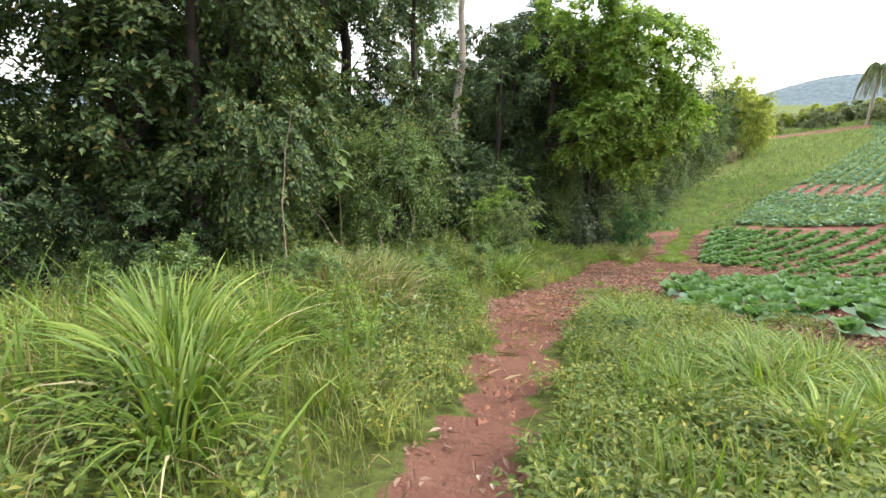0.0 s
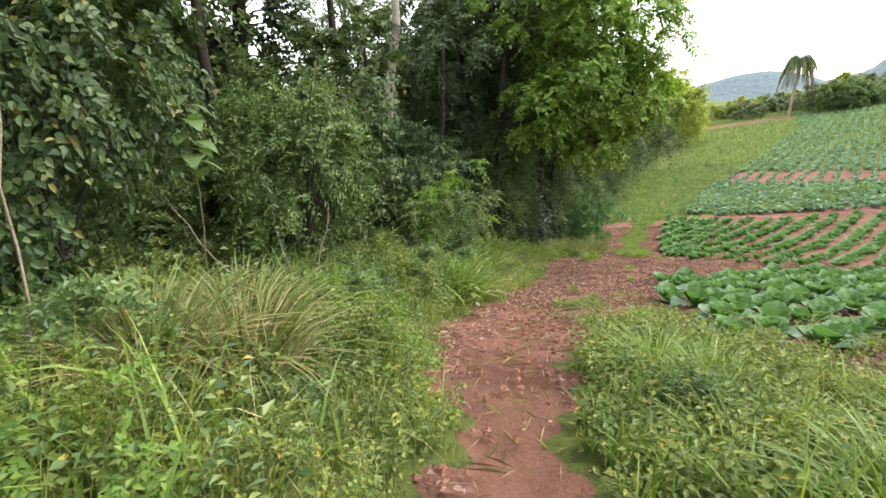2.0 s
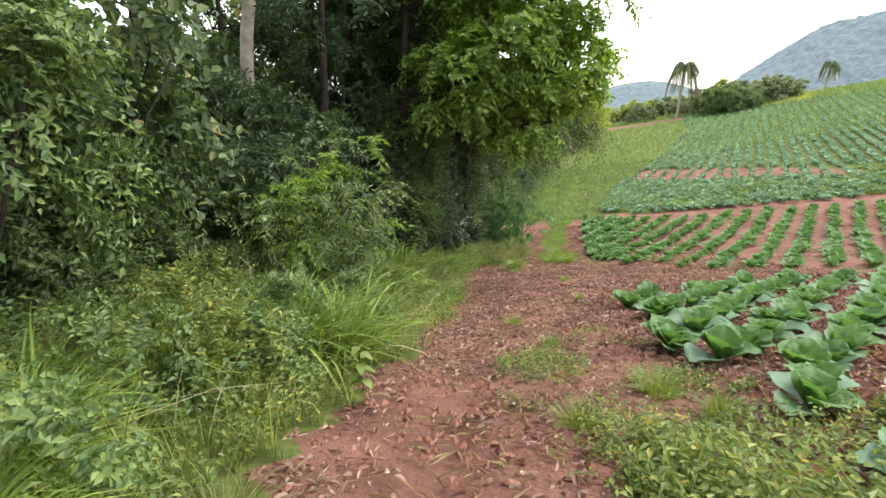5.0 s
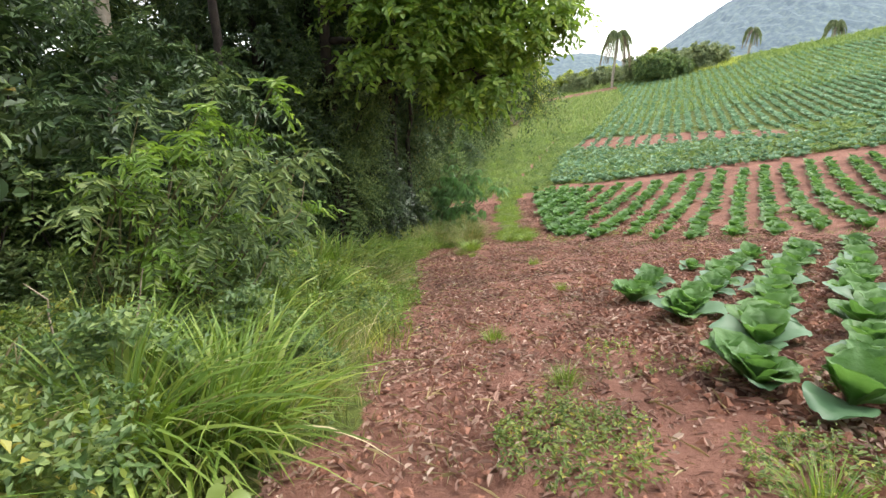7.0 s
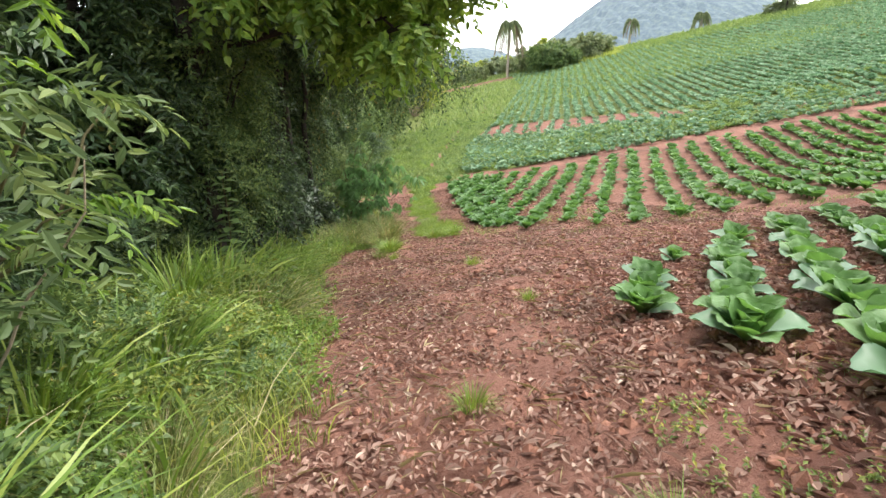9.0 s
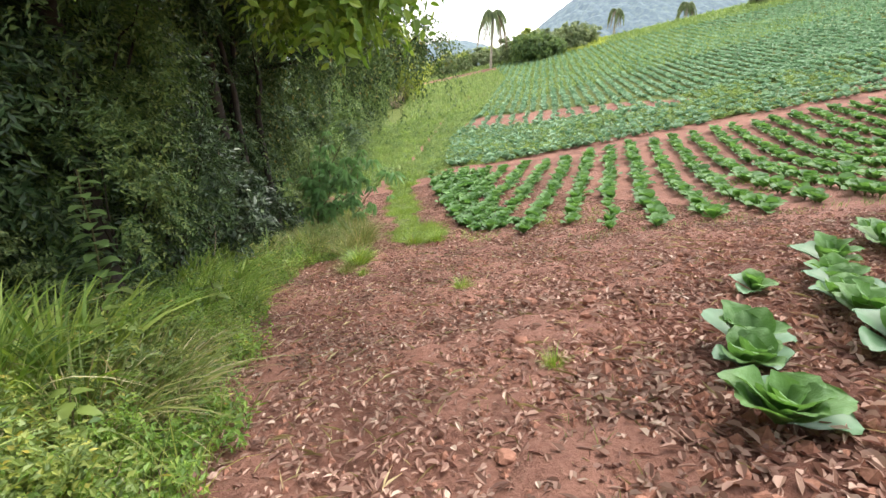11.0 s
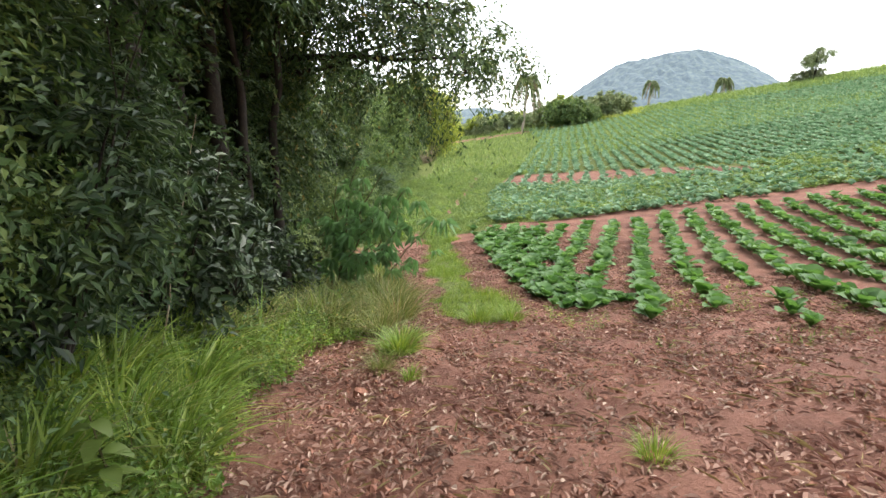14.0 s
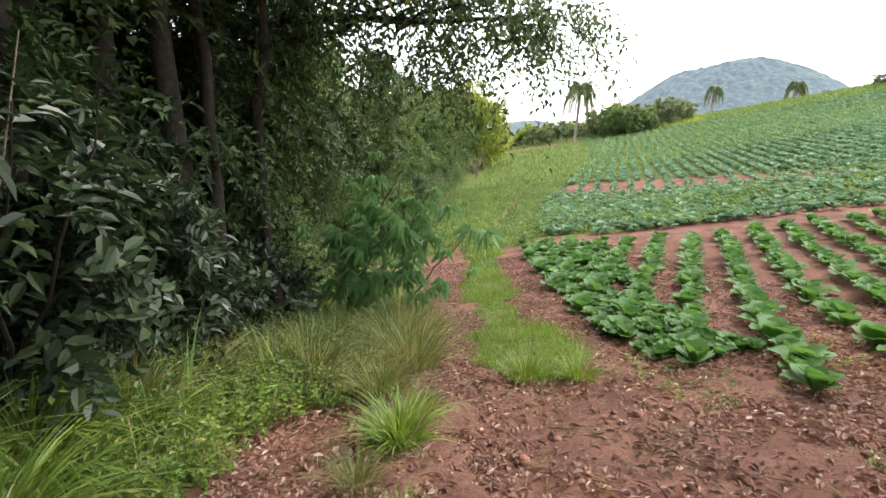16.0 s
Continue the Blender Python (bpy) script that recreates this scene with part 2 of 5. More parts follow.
def sprays(rng, origin, way, count, reach, leaf, wide, droop=0.4, spread=0.9, limp=0.3, full=False, face=None):
    """Twigs with leaves in two ranks: count leaves on each of the twigs that begin at origin and go along way."""
    n = len(origin)
    s = (np.arange(count) + 0.6)[None, :, None] / count
    size = reach * rng.uniform(0.7, 1.3, (n, 1, 1))
    at = origin[:, None] + unit(way)[:, None] * s * size + np.array([0, 0, -1.0]) * droop * s**2 * size
    side = unit(np.cross(way, rng.normal(0, 1, (n, 3)) * 0.5 + (0, 0, 1)))
    sign = np.where(np.arange(count) % 2, 1, -1)[None, :, None]
    go = unit(way)[:, None] * 0.6 + side[:, None] * sign * spread + rng.normal(0, 0.25, (n, count, 3)) + np.array([0, 0, -limp])
    up = np.array([0, 0, 0.8]) + (unit(way) if face is None else face)[:, None] * 0.9 + rng.normal(0, 0.35, (n, count, 3))
    k = n * count
    return leaves(at.reshape(k, 3), go.reshape(k, 3), up.reshape(k, 3), leaf * rng.uniform(0.65, 1.25, k), wide * rng.uniform(0.7, 1.2, k), 0.18, full)


def crown(rng, radii, twigs, count, reach, leaf, wide, inner=0.55, droop=0.4, lobes=9, limp=0.3, low=-1.0, full=False, tuft=9):
    """An uneven crown: fans of leafy twigs on and within a lumpy shell, with gaps between them."""
    fans = max(6, twigs // tuft)
    d = unit(rng.normal(0, 1, (fans * 3, 3)))
    d = d[d[:, 2] > low][:fans]
    bumps = unit(rng.normal(0, 1, (lobes, 3)))
    lump = 0.45 + 0.62 * np.clip((d @ bumps.T).max(1), 0, 1) ** 3
    heart = d * (lump * rng.uniform(inner, 1.0, len(d)) ** 0.6)[:, None] * np.asarray(radii)
    out = unit(d + (0, 0, 0.35))
    k = np.repeat(np.arange(len(d)), tuft)
    way = unit(rng.normal(0, 0.62, (len(k), 3)) + out[k])
    at = heart[k] + way * reach * 0.15 + rng.normal(0, reach * 0.12, (len(k), 3))
    return sprays(rng, at, way, count, reach, leaf, wide, droop, limp=limp, full=full, face=out[k])


def blades(rng, base, height, width, lean, bend=0.6, segments=3):
    """Grass blades that arch over: base (n, 3), height and width (n), lean (n, 2) sideways part at the tip."""
    n = len(base)
    s = np.linspace(0, 1, segments + 1)[None, :, None]
    h = height[:, None, None]
    out = np.concatenate([lean, np.zeros((n, 1))], 1)[:, None]
    spine = base[:, None] + np.array([0, 0, 1.0]) * h * (s - 0.45 * bend * s**3 * np.linalg.norm(out, axis=-1, keepdims=True)) + out * h * s ** (1 + bend)
    a = np.arctan2(lean[:, 1], lean[:, 0]) + math.pi / 2 + rng.normal(0, 0.55, n)
    side = np.stack([np.cos(a), np.sin(a), rng.normal(0, 0.25, n)], -1)[:, None] * width[:, None, None] / 2
    taper = np.minimum(1.0, 1.25 * (1 - s)) * np.minimum(1.0, 0.5 + 2 * s)
    left, right = (spine - side * taper)[:, :-1], (spine + side * taper)[:, :-1]
    verts = np.concatenate([left, right, spine[:, -1:]], 1)
    k, tris = 2 * segments + 1, []
    for i in range(segments - 1):
        tris += [(i, segments + i, segments + i + 1), (i, segments + i + 1, i + 1)]
    tris.append((segments - 1, 2 * segments - 1, 2 * segments))
    return verts.reshape(-1, 3), (np.arange(n)[:, None, None] * k + np.array(tris)).reshape(-1, 3)


# ---- ground ----
ALONG = ((-30, -10, 0, 8, 15, 21, 26, 33, 45, 70, 120), (8.0, 2.88, 0.74, -0.96, -2.72, -4.15, -5.1, -6.0, -7.0, -7.41, -7.5))
ACROSS = ((0, 12, 24, 40, 75, 120), (0.089, 0.079, 0.066, 0.132, 0.122, 0.122))


PATH_LEFT = ((-5, 0, 3, 5, 6, 7.4, 8.6, 10.3, 12.8, 15, 18, 20.4, 22.1, 23.2, 24.3, 26, 29, 32, 36, 42, 60), (-1.0, -0.95, -1.3, -1.5, -1.65, -2.2, -2.45, -2.3, -1.7, -1.5, -1.5, -1.55, -1.2, -0.5, 0.4, 0.9, 1.2, 1.6, 2.6, 5.2, 12.0))
PATH_RIGHT = ((-5, 0, 3, 5, 7, 8.5, 10, 12), (-0.1, -0.1, -0.35, -0.45, -0.55, -0.2, 0.6, 1.5))


def profile(v, knots):
    return sum(np.interp(v + s, *knots) * w for s, w in ((-1.6, 0.1), (-0.8, 0.2), (0, 0.4), (0.8, 0.2), (1.6, 0.1)))


def ground_z(x, y):
    x, y = np.asarray(x, float), np.asarray(y, float)
    z = profile(y, ALONG) + profile(y, ACROSS) * np.clip(x, -25, None) + 0.00096 * np.clip(x, 0, None) ** 2
    bank = np.clip((np.interp(y, *PATH_LEFT) - 0.15 - x) / 1.5, 0, 1)
    z = z + 0.5 * bank * bank * (3 - 2 * bank) * np.interp(y, (-2, 1, 21, 26), (0.4, 1, 1, 0))
    r = np.hypot(x, y - 18)
    w = np.clip((r - 103) / 110, 0, 1)
    w = w * w * (3 - 2 * w)
    return z * (1 - w) - 16 * w


def spot(x, y, dz=0.0):
    return float(x), float(y), float(ground_z(x, y)) + dz


WOOD = ((-20, 0, 3, 4.5, 7, 9, 11, 13, 15, 18, 20, 22, 25, 28, 30, 40, 50, 70, 90), (-6.8, -6.6, -6.3, -5.2, -5.2, -5.2, -5.0, -4.4, -3.7, -3.0, -2.7, -2.5, -2.0, -1.7, -0.9, 2.2, 4.5, 9.0, 13.5))


def wood_x(y):
    return float(np.interp(y, *WOOD))


def far_edge(x):
    """Where the first beds end and the bare band begins."""
    return np.interp(x, (1.3, 2.0, 2.7, 3.3, 5.6, 7, 10), (14.35, 15.05, 15.6, 16.0, 16.9, 17.1, 17.3))


def track_y(x):
    return np.interp(x, (3, 5.2, 8.6, 14.5, 21.4, 40, 80), (38.5, 36.9, 34.6, 34.0, 32.8, 29.0, 20.0))


def bare(x, y):
    """How bare the red soil lies: 1 bare, 0 overgrown."""
    left, right = np.interp(y, *PATH_LEFT), np.interp(y, *PATH_RIGHT)
    ragged = 0.13 * np.sin(y * 3.1 + np.sin(y * 7.3)) + 0.07 * np.sin(y * 11.7 + x * 5)
    path = np.clip((x - left + ragged) / 0.3, 0, 1) * np.where(y < 12, np.clip((right - x + ragged) / 0.3, 0, 1), 1.0)
    field = np.clip((x - np.interp(y, (-10, 5, 6.5, 7.6, 9, 12, 20), (3.6, 2.9, 1.7, 0.8, -0.2, -2, -2))) / 0.4, 0, 1) * (y < 36)
    strip = 1 - np.clip(1.6 - np.abs(x - np.interp(y, (23.5, 28, 32, 38), (1.9, 2.3, 3.0, 4.4))) / 0.45 + 0.5 * np.sin(y * 1.3 + np.sin(y * 2.9)), 0, 1) * ((y > 23.4) & (y < 38))
    weedy = 0.95 * np.clip(1.7 - np.abs(y + 1.04 * x - 66.6) / 3.4, 0, 1) * np.clip((25 - x) / 4, 0, 1) + np.clip(1.6 - np.abs(y - track_y(x)) / 1.0, 0, 1)
    meadow = np.clip(weedy, 0.1, 1) * np.clip((x - np.interp(y, (36, 47, 62, 90), (5.2, 8.5, 17, 30))) / 1.5, 0, 1) * (y >= 36) * (y < 98)
    rut = np.clip(1 - np.abs(x - np.interp(y, (30, 34, 38, 42, 47, 60), (1.5, 2.2, 3.6, 5.6, 7.6, 13)) + 0.15 * np.sin(y * 1.9)) / 0.22, 0, 1) * 0.8 * (y > 29) * (y < 60)
    near = np.maximum(path * (y < 33), field) * strip
    low = np.clip((102 - np.hypot(x, y - 18)) / 6, 0, 1)
    red_band = np.clip(1.4 - np.abs(y - 107 + 0.15 * (x - 28)) / 3, 0, 1) * (x > 17) * (x < 36)
    return np.maximum(np.maximum(np.maximum(near, meadow * low * (y > 36)), rut), red_band)


xs = np.concatenate([[-3000, -1200, -500, -250], np.arange(-150, -30, 15.0), np.arange(-30, -6, 1.0), np.arange(-6, 10, 0.1), np.arange(10, 40, 0.8), np.arange(40, 130, 4.0), np.arange(130, 300, 15), [350, 600, 1400, 3000]])
ys = np.concatenate([[-3000, -1200, -400, -150, -60], np.arange(-30, -1, 1.5), np.arange(-1, 30, 0.1), np.arange(30, 60, 0.6), np.arange(60, 150, 3.0), np.arange(150, 330, 15), [350, 600, 1400, 3000]])
gx, gy = np.meshgrid(xs, ys, indexing="ij")
gb = bare(gx, gy)
gz = ground_z(gx, gy)
near = (np.abs(gx - 2) < 8) & (gy > -1) & (gy < 30)
rough_bits = np.array([0.05 * noise.noise((x * 1.3, y * 1.3, 1)) + 0.045 * noise.noise((x * 4.5, y * 4.5, 5)) * b + 0.035 * noise.noise((x * 9, y * 9, 9)) * b if k else 0.0 for x, y, b, k in zip(gx.flat, gy.flat, gb.flat, near.flat)]).reshape(gx.shape)
# the trodden line lies a little lower
tread = np.interp(gy, (0, 3, 6, 8.5, 11, 13, 18, 21), (-0.4, -0.8, -1.0, -1.4, -1.2, -0.9, -0.6, -0.4))
gz = gz + rough_bits - 0.06 * np.exp(-((gx - tread) / 0.3) ** 2) * (gy > -1) * (gy < 24)
n = len(ys)
i, j = np.meshgrid(np.arange(len(xs) - 1), np.arange(n - 1), indexing="ij")
a = i * n + j
tris = np.concatenate([np.stack([a, a + n, a + n + 1], -1).reshape(-1, 3), np.stack([a, a + n + 1, a + 1], -1).reshape(-1, 3)])
ground = part("ground", (np.stack([gx, gy, gz], -1), tris), SOIL, None, "sloping red soil ground with weedy verges", smooth=True)
ground.data.attributes.new("bare", "FLOAT", "POINT").data.foreach_set("value", gb.astype(np.float32).ravel())
turned = np.clip((gx - np.interp(gy, (6, 8, 11, 13, 15, 17), (1.4, 0.7, 0.2, 0.5, 1.1, 2.2)) + 0.2 * np.sin(gy * 2.3)) / 0.5, 0, 1) * np.clip((far_edge(gx) + 1.6 - gy) / 0.8, 0, 1) * np.clip((14 - gx) / 5, 0, 1) * np.clip((gy - 2 + 0.4 * np.sin(gx * 1.7)) / 5, 0, 1)
ground.data.attributes.new("tilled", "FLOAT", "POINT").data.foreach_set("value", turned.astype(np.float32).ravel())
tagged(ground, category="ground", kind="structure")

# ---- far distance ----
def dome(rng_seed, centre, radius, height, noise_size, name, label):
    """A forested hill far away: a lumpy dome on the plain."""
    a, r = np.meshgrid(np.linspace(0, 2 * math.pi, 121), np.linspace(0, 1, 40), indexing="ij")
    x, y = centre[0] + radius[0] * r * np.cos(a), centre[1] + radius[1] * r * np.sin(a)
    lump = np.array([noise.fractal((p * noise_size, q * noise_size, rng_seed), 1.0, 2.0, 6) for p, q in zip(x.flat, y.flat)]).reshape(x.shape)
    crag = np.array([noise.noise((p * noise_size * 14, q * noise_size * 14, rng_seed)) for p, q in zip(x.flat, y.flat)]).reshape(x.shape)
    z = centre[2] + height * (0.5 + 0.5 * np.cos(math.pi * r)) ** 0.75 * (1 + 0.1 * lump) + height * 0.03 * crag * (r < 0.97)
    k, m = np.meshgrid(np.arange(120), np.arange(39), indexing="ij")
    b = k * 40 + m
    t = np.concatenate([np.stack([b, b + 40, b + 41], -1).reshape(-1, 3), np.stack([b, b + 41, b + 1], -1).reshape(-1, 3)])
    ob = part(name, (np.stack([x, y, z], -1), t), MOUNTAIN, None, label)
    return tagged(ob, category="hill", kind="structure")


def bearing(azimuth, distance):
    a = radians(azimuth)
    return -0.5 + distance * math.sin(a), 17.0 + distance * math.cos(a)


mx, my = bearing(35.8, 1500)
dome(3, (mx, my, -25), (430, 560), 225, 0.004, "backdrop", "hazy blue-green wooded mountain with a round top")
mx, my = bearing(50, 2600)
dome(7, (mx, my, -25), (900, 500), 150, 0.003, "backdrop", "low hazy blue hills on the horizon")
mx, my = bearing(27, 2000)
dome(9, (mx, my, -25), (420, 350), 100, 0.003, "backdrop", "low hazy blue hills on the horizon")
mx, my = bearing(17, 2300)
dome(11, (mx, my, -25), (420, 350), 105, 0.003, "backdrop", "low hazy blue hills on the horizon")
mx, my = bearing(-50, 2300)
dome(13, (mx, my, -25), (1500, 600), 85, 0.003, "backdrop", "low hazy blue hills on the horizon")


def palm(seed, at, height, spread, name="palm_tree", label=""):
    rng = np.random.default_rng(seed)
    thing = new(name)
    thing.location = at
    part("trunk", tube(wander(rng, (0, 0, -0.4), (0.2, 0.1, height), 9, 0.05), np.linspace(0.26, 0.17, 9), 8), BARK_PALE, thing)
    for k in range(30):
        a, rise = k * 2.4 + rng.uniform(-0.2, 0.2), rng.uniform(0.0, 1.5)
        fall = rise + rng.uniform(0.1, 1.5)
        s = np.linspace(0, 1, 8)[:, None]
        out = np.array([math.cos(a), math.sin(a), 0])
        spine = (0.2, 0.1, height) + out * spread * s * (1 - 0.25 * s) + np.array([0, 0, 1.0]) * spread * (rise * s - fall * s**2)
        pieces = [tube(spine, np.linspace(0.05, 0.015, 8), 4)]
        along = np.repeat(np.linspace(0.12, 1, 26), 2)
        at_s = np.stack([np.interp(along, s[:, 0], spine[:, c]) for c in range(3)], -1)
        side = np.cross(out, (0, 0, 1.0)) * np.where(np.arange(52) % 2, 1, -1)[:, None]
        pieces.append(leaves(at_s, side * 0.45 + out * 0.2 + (0, 0, -1.1), np.tile((0, 0, 1.0), (52, 1)) + side * 0.3, np.full(52, spread * 0.28), np.full(52, 0.11)))
        part("frond", joined(pieces), LEAF_HAZED if fall - rise < 1.2 else TWIG, thing)
    return tagged(thing, label, "palm tree")


x, y = bearing(21.7, 98)
palm(1, spot(x, y), 9.2, 3.5, label="tall slender palm with drooping fronds beyond the field")
x, y = bearing(34.0, 112)
palm(2, spot(x, y), 4.6, 2.0, label="shaggy palm behind the ridge of the field")
x, y = bearing(40.4, 112)
palm(3, spot(x, y), 2.4, 2.3, label="short palm on the grassy ridge of the field")


# ---- trees and shrubs ----
def tree_thing(seed, height, trunk, crowns, leaf_mat, bark, name="tree", label="", lean=(0, 0), twigs=420, count=14, leaf=0.11, wide=0.055, reach=0.55, droop=0.5, limp=0.4, low=-1.0):
    """A trunk with limbs and a crown. crowns: (x, y, z, rx, ry, rz) of each leafy mass over the base."""
    rng = np.random.default_rng(seed)
    thing = new(name)
    top = np.array([lean[0], lean[1], height])
    spine = wander(rng, (0, 0, -0.3), top, 10, height * 0.012)
    part("trunk", tube(spine, np.linspace(trunk, trunk * 0.35, 10), 9), bark, thing, smooth=True)
    for cx, cy, cz, rx, ry, rz in crowns:
        f = min(0.9, max(0.25, (cz - rz * 0.6) / height))
        start = np.array([np.interp(f, np.linspace(0, 1, 10), spine[:, c]) for c in range(3)])
        part("limb", tube(wander(rng, start, (cx, cy, cz), 7, 0.12), np.linspace(trunk * 0.45, trunk * 0.1, 7), 6), bark, thing, smooth=True)
        for _ in range(4):
            end = np.array([cx, cy, cz]) + unit(rng.normal(0, 1, 3)) * (rx, ry, rz) * 0.75
            part("branch", tube(wander(rng, (cx, cy, cz - rz * 0.3), end, 6, 0.1), np.linspace(trunk * 0.18, trunk * 0.04, 6), 5), bark, thing)
        v, t = crown(rng, (rx, ry, rz), int(twigs * (rx * ry * rz) ** 0.5), count, reach, leaf, wide, droop=droop, limp=limp, low=low, full=leaf_mat is LEAF_BRIGHT)
        part("crown", (v + np.array([cx, cy, cz]), t), leaf_mat, thing)
    return tagged(thing, label, "tree")


def shrub(seed, radii, leaf_mat, twigs, count, leaf, wide, name="shrub", label="", reach=0.45, droop=0.4, limp=0.3, stems=6, full=False):
    rng = np.random.default_rng(seed)
    thing = new(name)
    v, t = crown(rng, radii, twigs, count, reach, leaf, wide, inner=0.35, droop=droop, limp=limp, low=-0.75, full=full)
    part("foliage", (v + np.array([0, 0, radii[2] * 0.8]), t), leaf_mat, thing)
    for k in range(stems):
        a = rng.uniform(0, 6.28)
        end = (math.cos(a) * radii[0] * 0.8, math.sin(a) * radii[1] * 0.8, radii[2] * rng.uniform(0.9, 1.6 if radii[0] > 0.8 else 1.1))
        part("stem", tube(wander(rng, (0.1 * math.cos(a), 0.1 * math.sin(a), -0.15), end, 7, 0.06), np.linspace(0.02, 0.006, 7) * min(1, radii[0]), 5), BARK if radii[0] > 0.8 else STEM, thing)
    return tagged(thing, label, "shrub" if radii[0] > 0.8 else "weed")


def put(ob, x, y, turn=0.0, size=1.0, dz=0.0, tall=1.0):
    """Sets the first one down, or a copy of it where it already stands."""
    m = pose(*spot(x, y, dz), 0, 0, turn) @ Matrix.Diagonal((size, size, size * tall, 1))
    if not ob.get("placed"):
        ob["placed"] = 1
        ob.matrix_basis = m
        return ob
    c = copy_thing(ob, Matrix.Identity(4))
    c.matrix_basis = m
    return c


vines = [shrub(20 + k, (1.25, 1.25, 1.5), LEAF_VINE, 620, 11, 0.1, 0.07, "vine_thicket", "dark vine thicket with small rounded leaves at the wood's edge", 0.42, 0.6, 0.25, full=True) for k in range(2)]
shrubs = [shrub(30 + k, (1.15, 1.15, 1.25), LEAF_MID, 900, 12, 0.08, 0.038, "shrub", "dense green shrub with pointed leaves at the wood's edge", 0.4, 0.3, 0.2) for k in range(2)]
olives = [shrub(40 + k, (1.0, 1.0, 1.0), LEAF_OLIVE, 560, 12, 0.078, 0.039, "shrub", "olive-green shrub with thin twigs at the wood's edge", 0.36, 0.3, 0.2) for k in range(2)]
darks = [shrub(50 + k, (1.3, 1.3, 1.7), LEAF_DARK, 640, 13, 0.13, 0.05, "shrub", "dark leafy shrub in the wood's shade", 0.46, 0.45, 0.3) for k in range(2)]
broad = shrub(60, (1.1, 1.1, 1.15), LEAF_BROAD, 250, 9, 0.17, 0.075, "broadleaf_shrub", "dark glossy broad-leaved shrub at the wood's edge", 0.42, 0.25, 0.15, full=True)


def sumac_shrub(seed):
    """Arching stems that carry long feathered leaves."""
    r = np.random.default_rng(seed)
    thing = new("sumac_shrub")
    for k in range(16):
        end = np.array([r.uniform(0.0, 1.45), r.uniform(-1.0, 0.5), r.uniform(0.9, 2.5)])
        line = wander(r, (r.normal(0, 0.1), r.normal(0, 0.1), -0.1), end, 8, 0.05) + np.array([0, 0, 0.25]) * np.sin(np.linspace(0, math.pi, 8))[:, None]
        stem = part("stem", tube(line, np.linspace(0.018, 0.006, 8), 5), STEM, thing, smooth=True)
        n = 9
        f = np.concatenate([r.uniform(0.5, 0.95, n - 5), np.full(5, 1.0)])
        at = np.stack([np.interp(f, np.linspace(0, 1, 8), line[:, c]) for c in range(3)], -1)
        way = unit(r.normal(0, 0.8, (n, 3)) * (1, 1, 0.4) + (0.45, -0.3, 0.15))
        part("leaves", sprays(r, at, way, 13, 0.38, 0.115, 0.033, 0.55, 0.9, 0.45, True), (LEAF_BRIGHT, LEAF_OLIVE)[k % 2], stem)
    return tagged(thing, "light green shrub with feathered drooping leaves on arching stems", "shrub")


sumac = sumac_shrub(61)

rng = np.random.default_rng(5)
FRONT = [(-1.0, darks, 0.8), (1.2, darks, 0.7), (3.0, darks, 0.6), (4.9, darks, 0.6), (6.6, shrubs, 0.9), (8.0, olives, 1.05), (9.2, shrubs, 1.0), (10.4, olives, 1.1), (11.5, shrubs, 1.0), (12.6, olives, 1.0), (13.6, shrubs, 0.95), (15.0, darks, 0.9), (16.3, darks, 0.95), (17.6, olives, 0.75), (19.0, darks, 0.85), (20.3, [broad], 0.95), (21.6, darks, 0.9), (23.0, [broad], 1.05), (24.2, [broad], 1.0), (25.6, olives, 1.0), (27.2, olives, 1.1), (28.8, shrubs, 1.1), (30.6, olives, 1.2), (32.6, shrubs, 1.2), (35, olives, 1.3), (38, shrubs, 1.4), (41, darks, 1.2), (44, shrubs, 1.4), (48, olives, 1.5), (53, shrubs, 1.6), (58, olives, 1.7), (64, shrubs, 1.8), (70, olives, 1.9), (77, shrubs, 2.0)]
for k, (y, kinds, size) in enumerate(FRONT):
    kind = kinds[k % len(kinds)]
    put(kind, wood_x(y) - 0.95 * size, y, rng.uniform(0, 360), size * rng.uniform(0.92, 1.08))
    back = (darks, vines, shrubs)[k % 3][k % 2] if y > 6 else darks[k % 2]
    put(back, wood_x(y) - 2.0 - rng.uniform(0, 0.5), y + rng.uniform(-0.5, 0.5), rng.uniform(0, 360), rng.uniform(1.05, 1.35) * (1 if y > 6 else 0.7), 0.1, 1.2)
    if y > 4 and y < 24 and k % 2:
        put(darks[k % 2], wood_x(y) - 3.6, y + rng.uniform(-0.6, 0.6), rng.uniform(0, 360), rng.uniform(1.1, 1.4), 0.0, 1.3)
put(sumac, -3.65, 13.35, 0)
put(sumac, -3.9, 12.6, 25, 0.85)
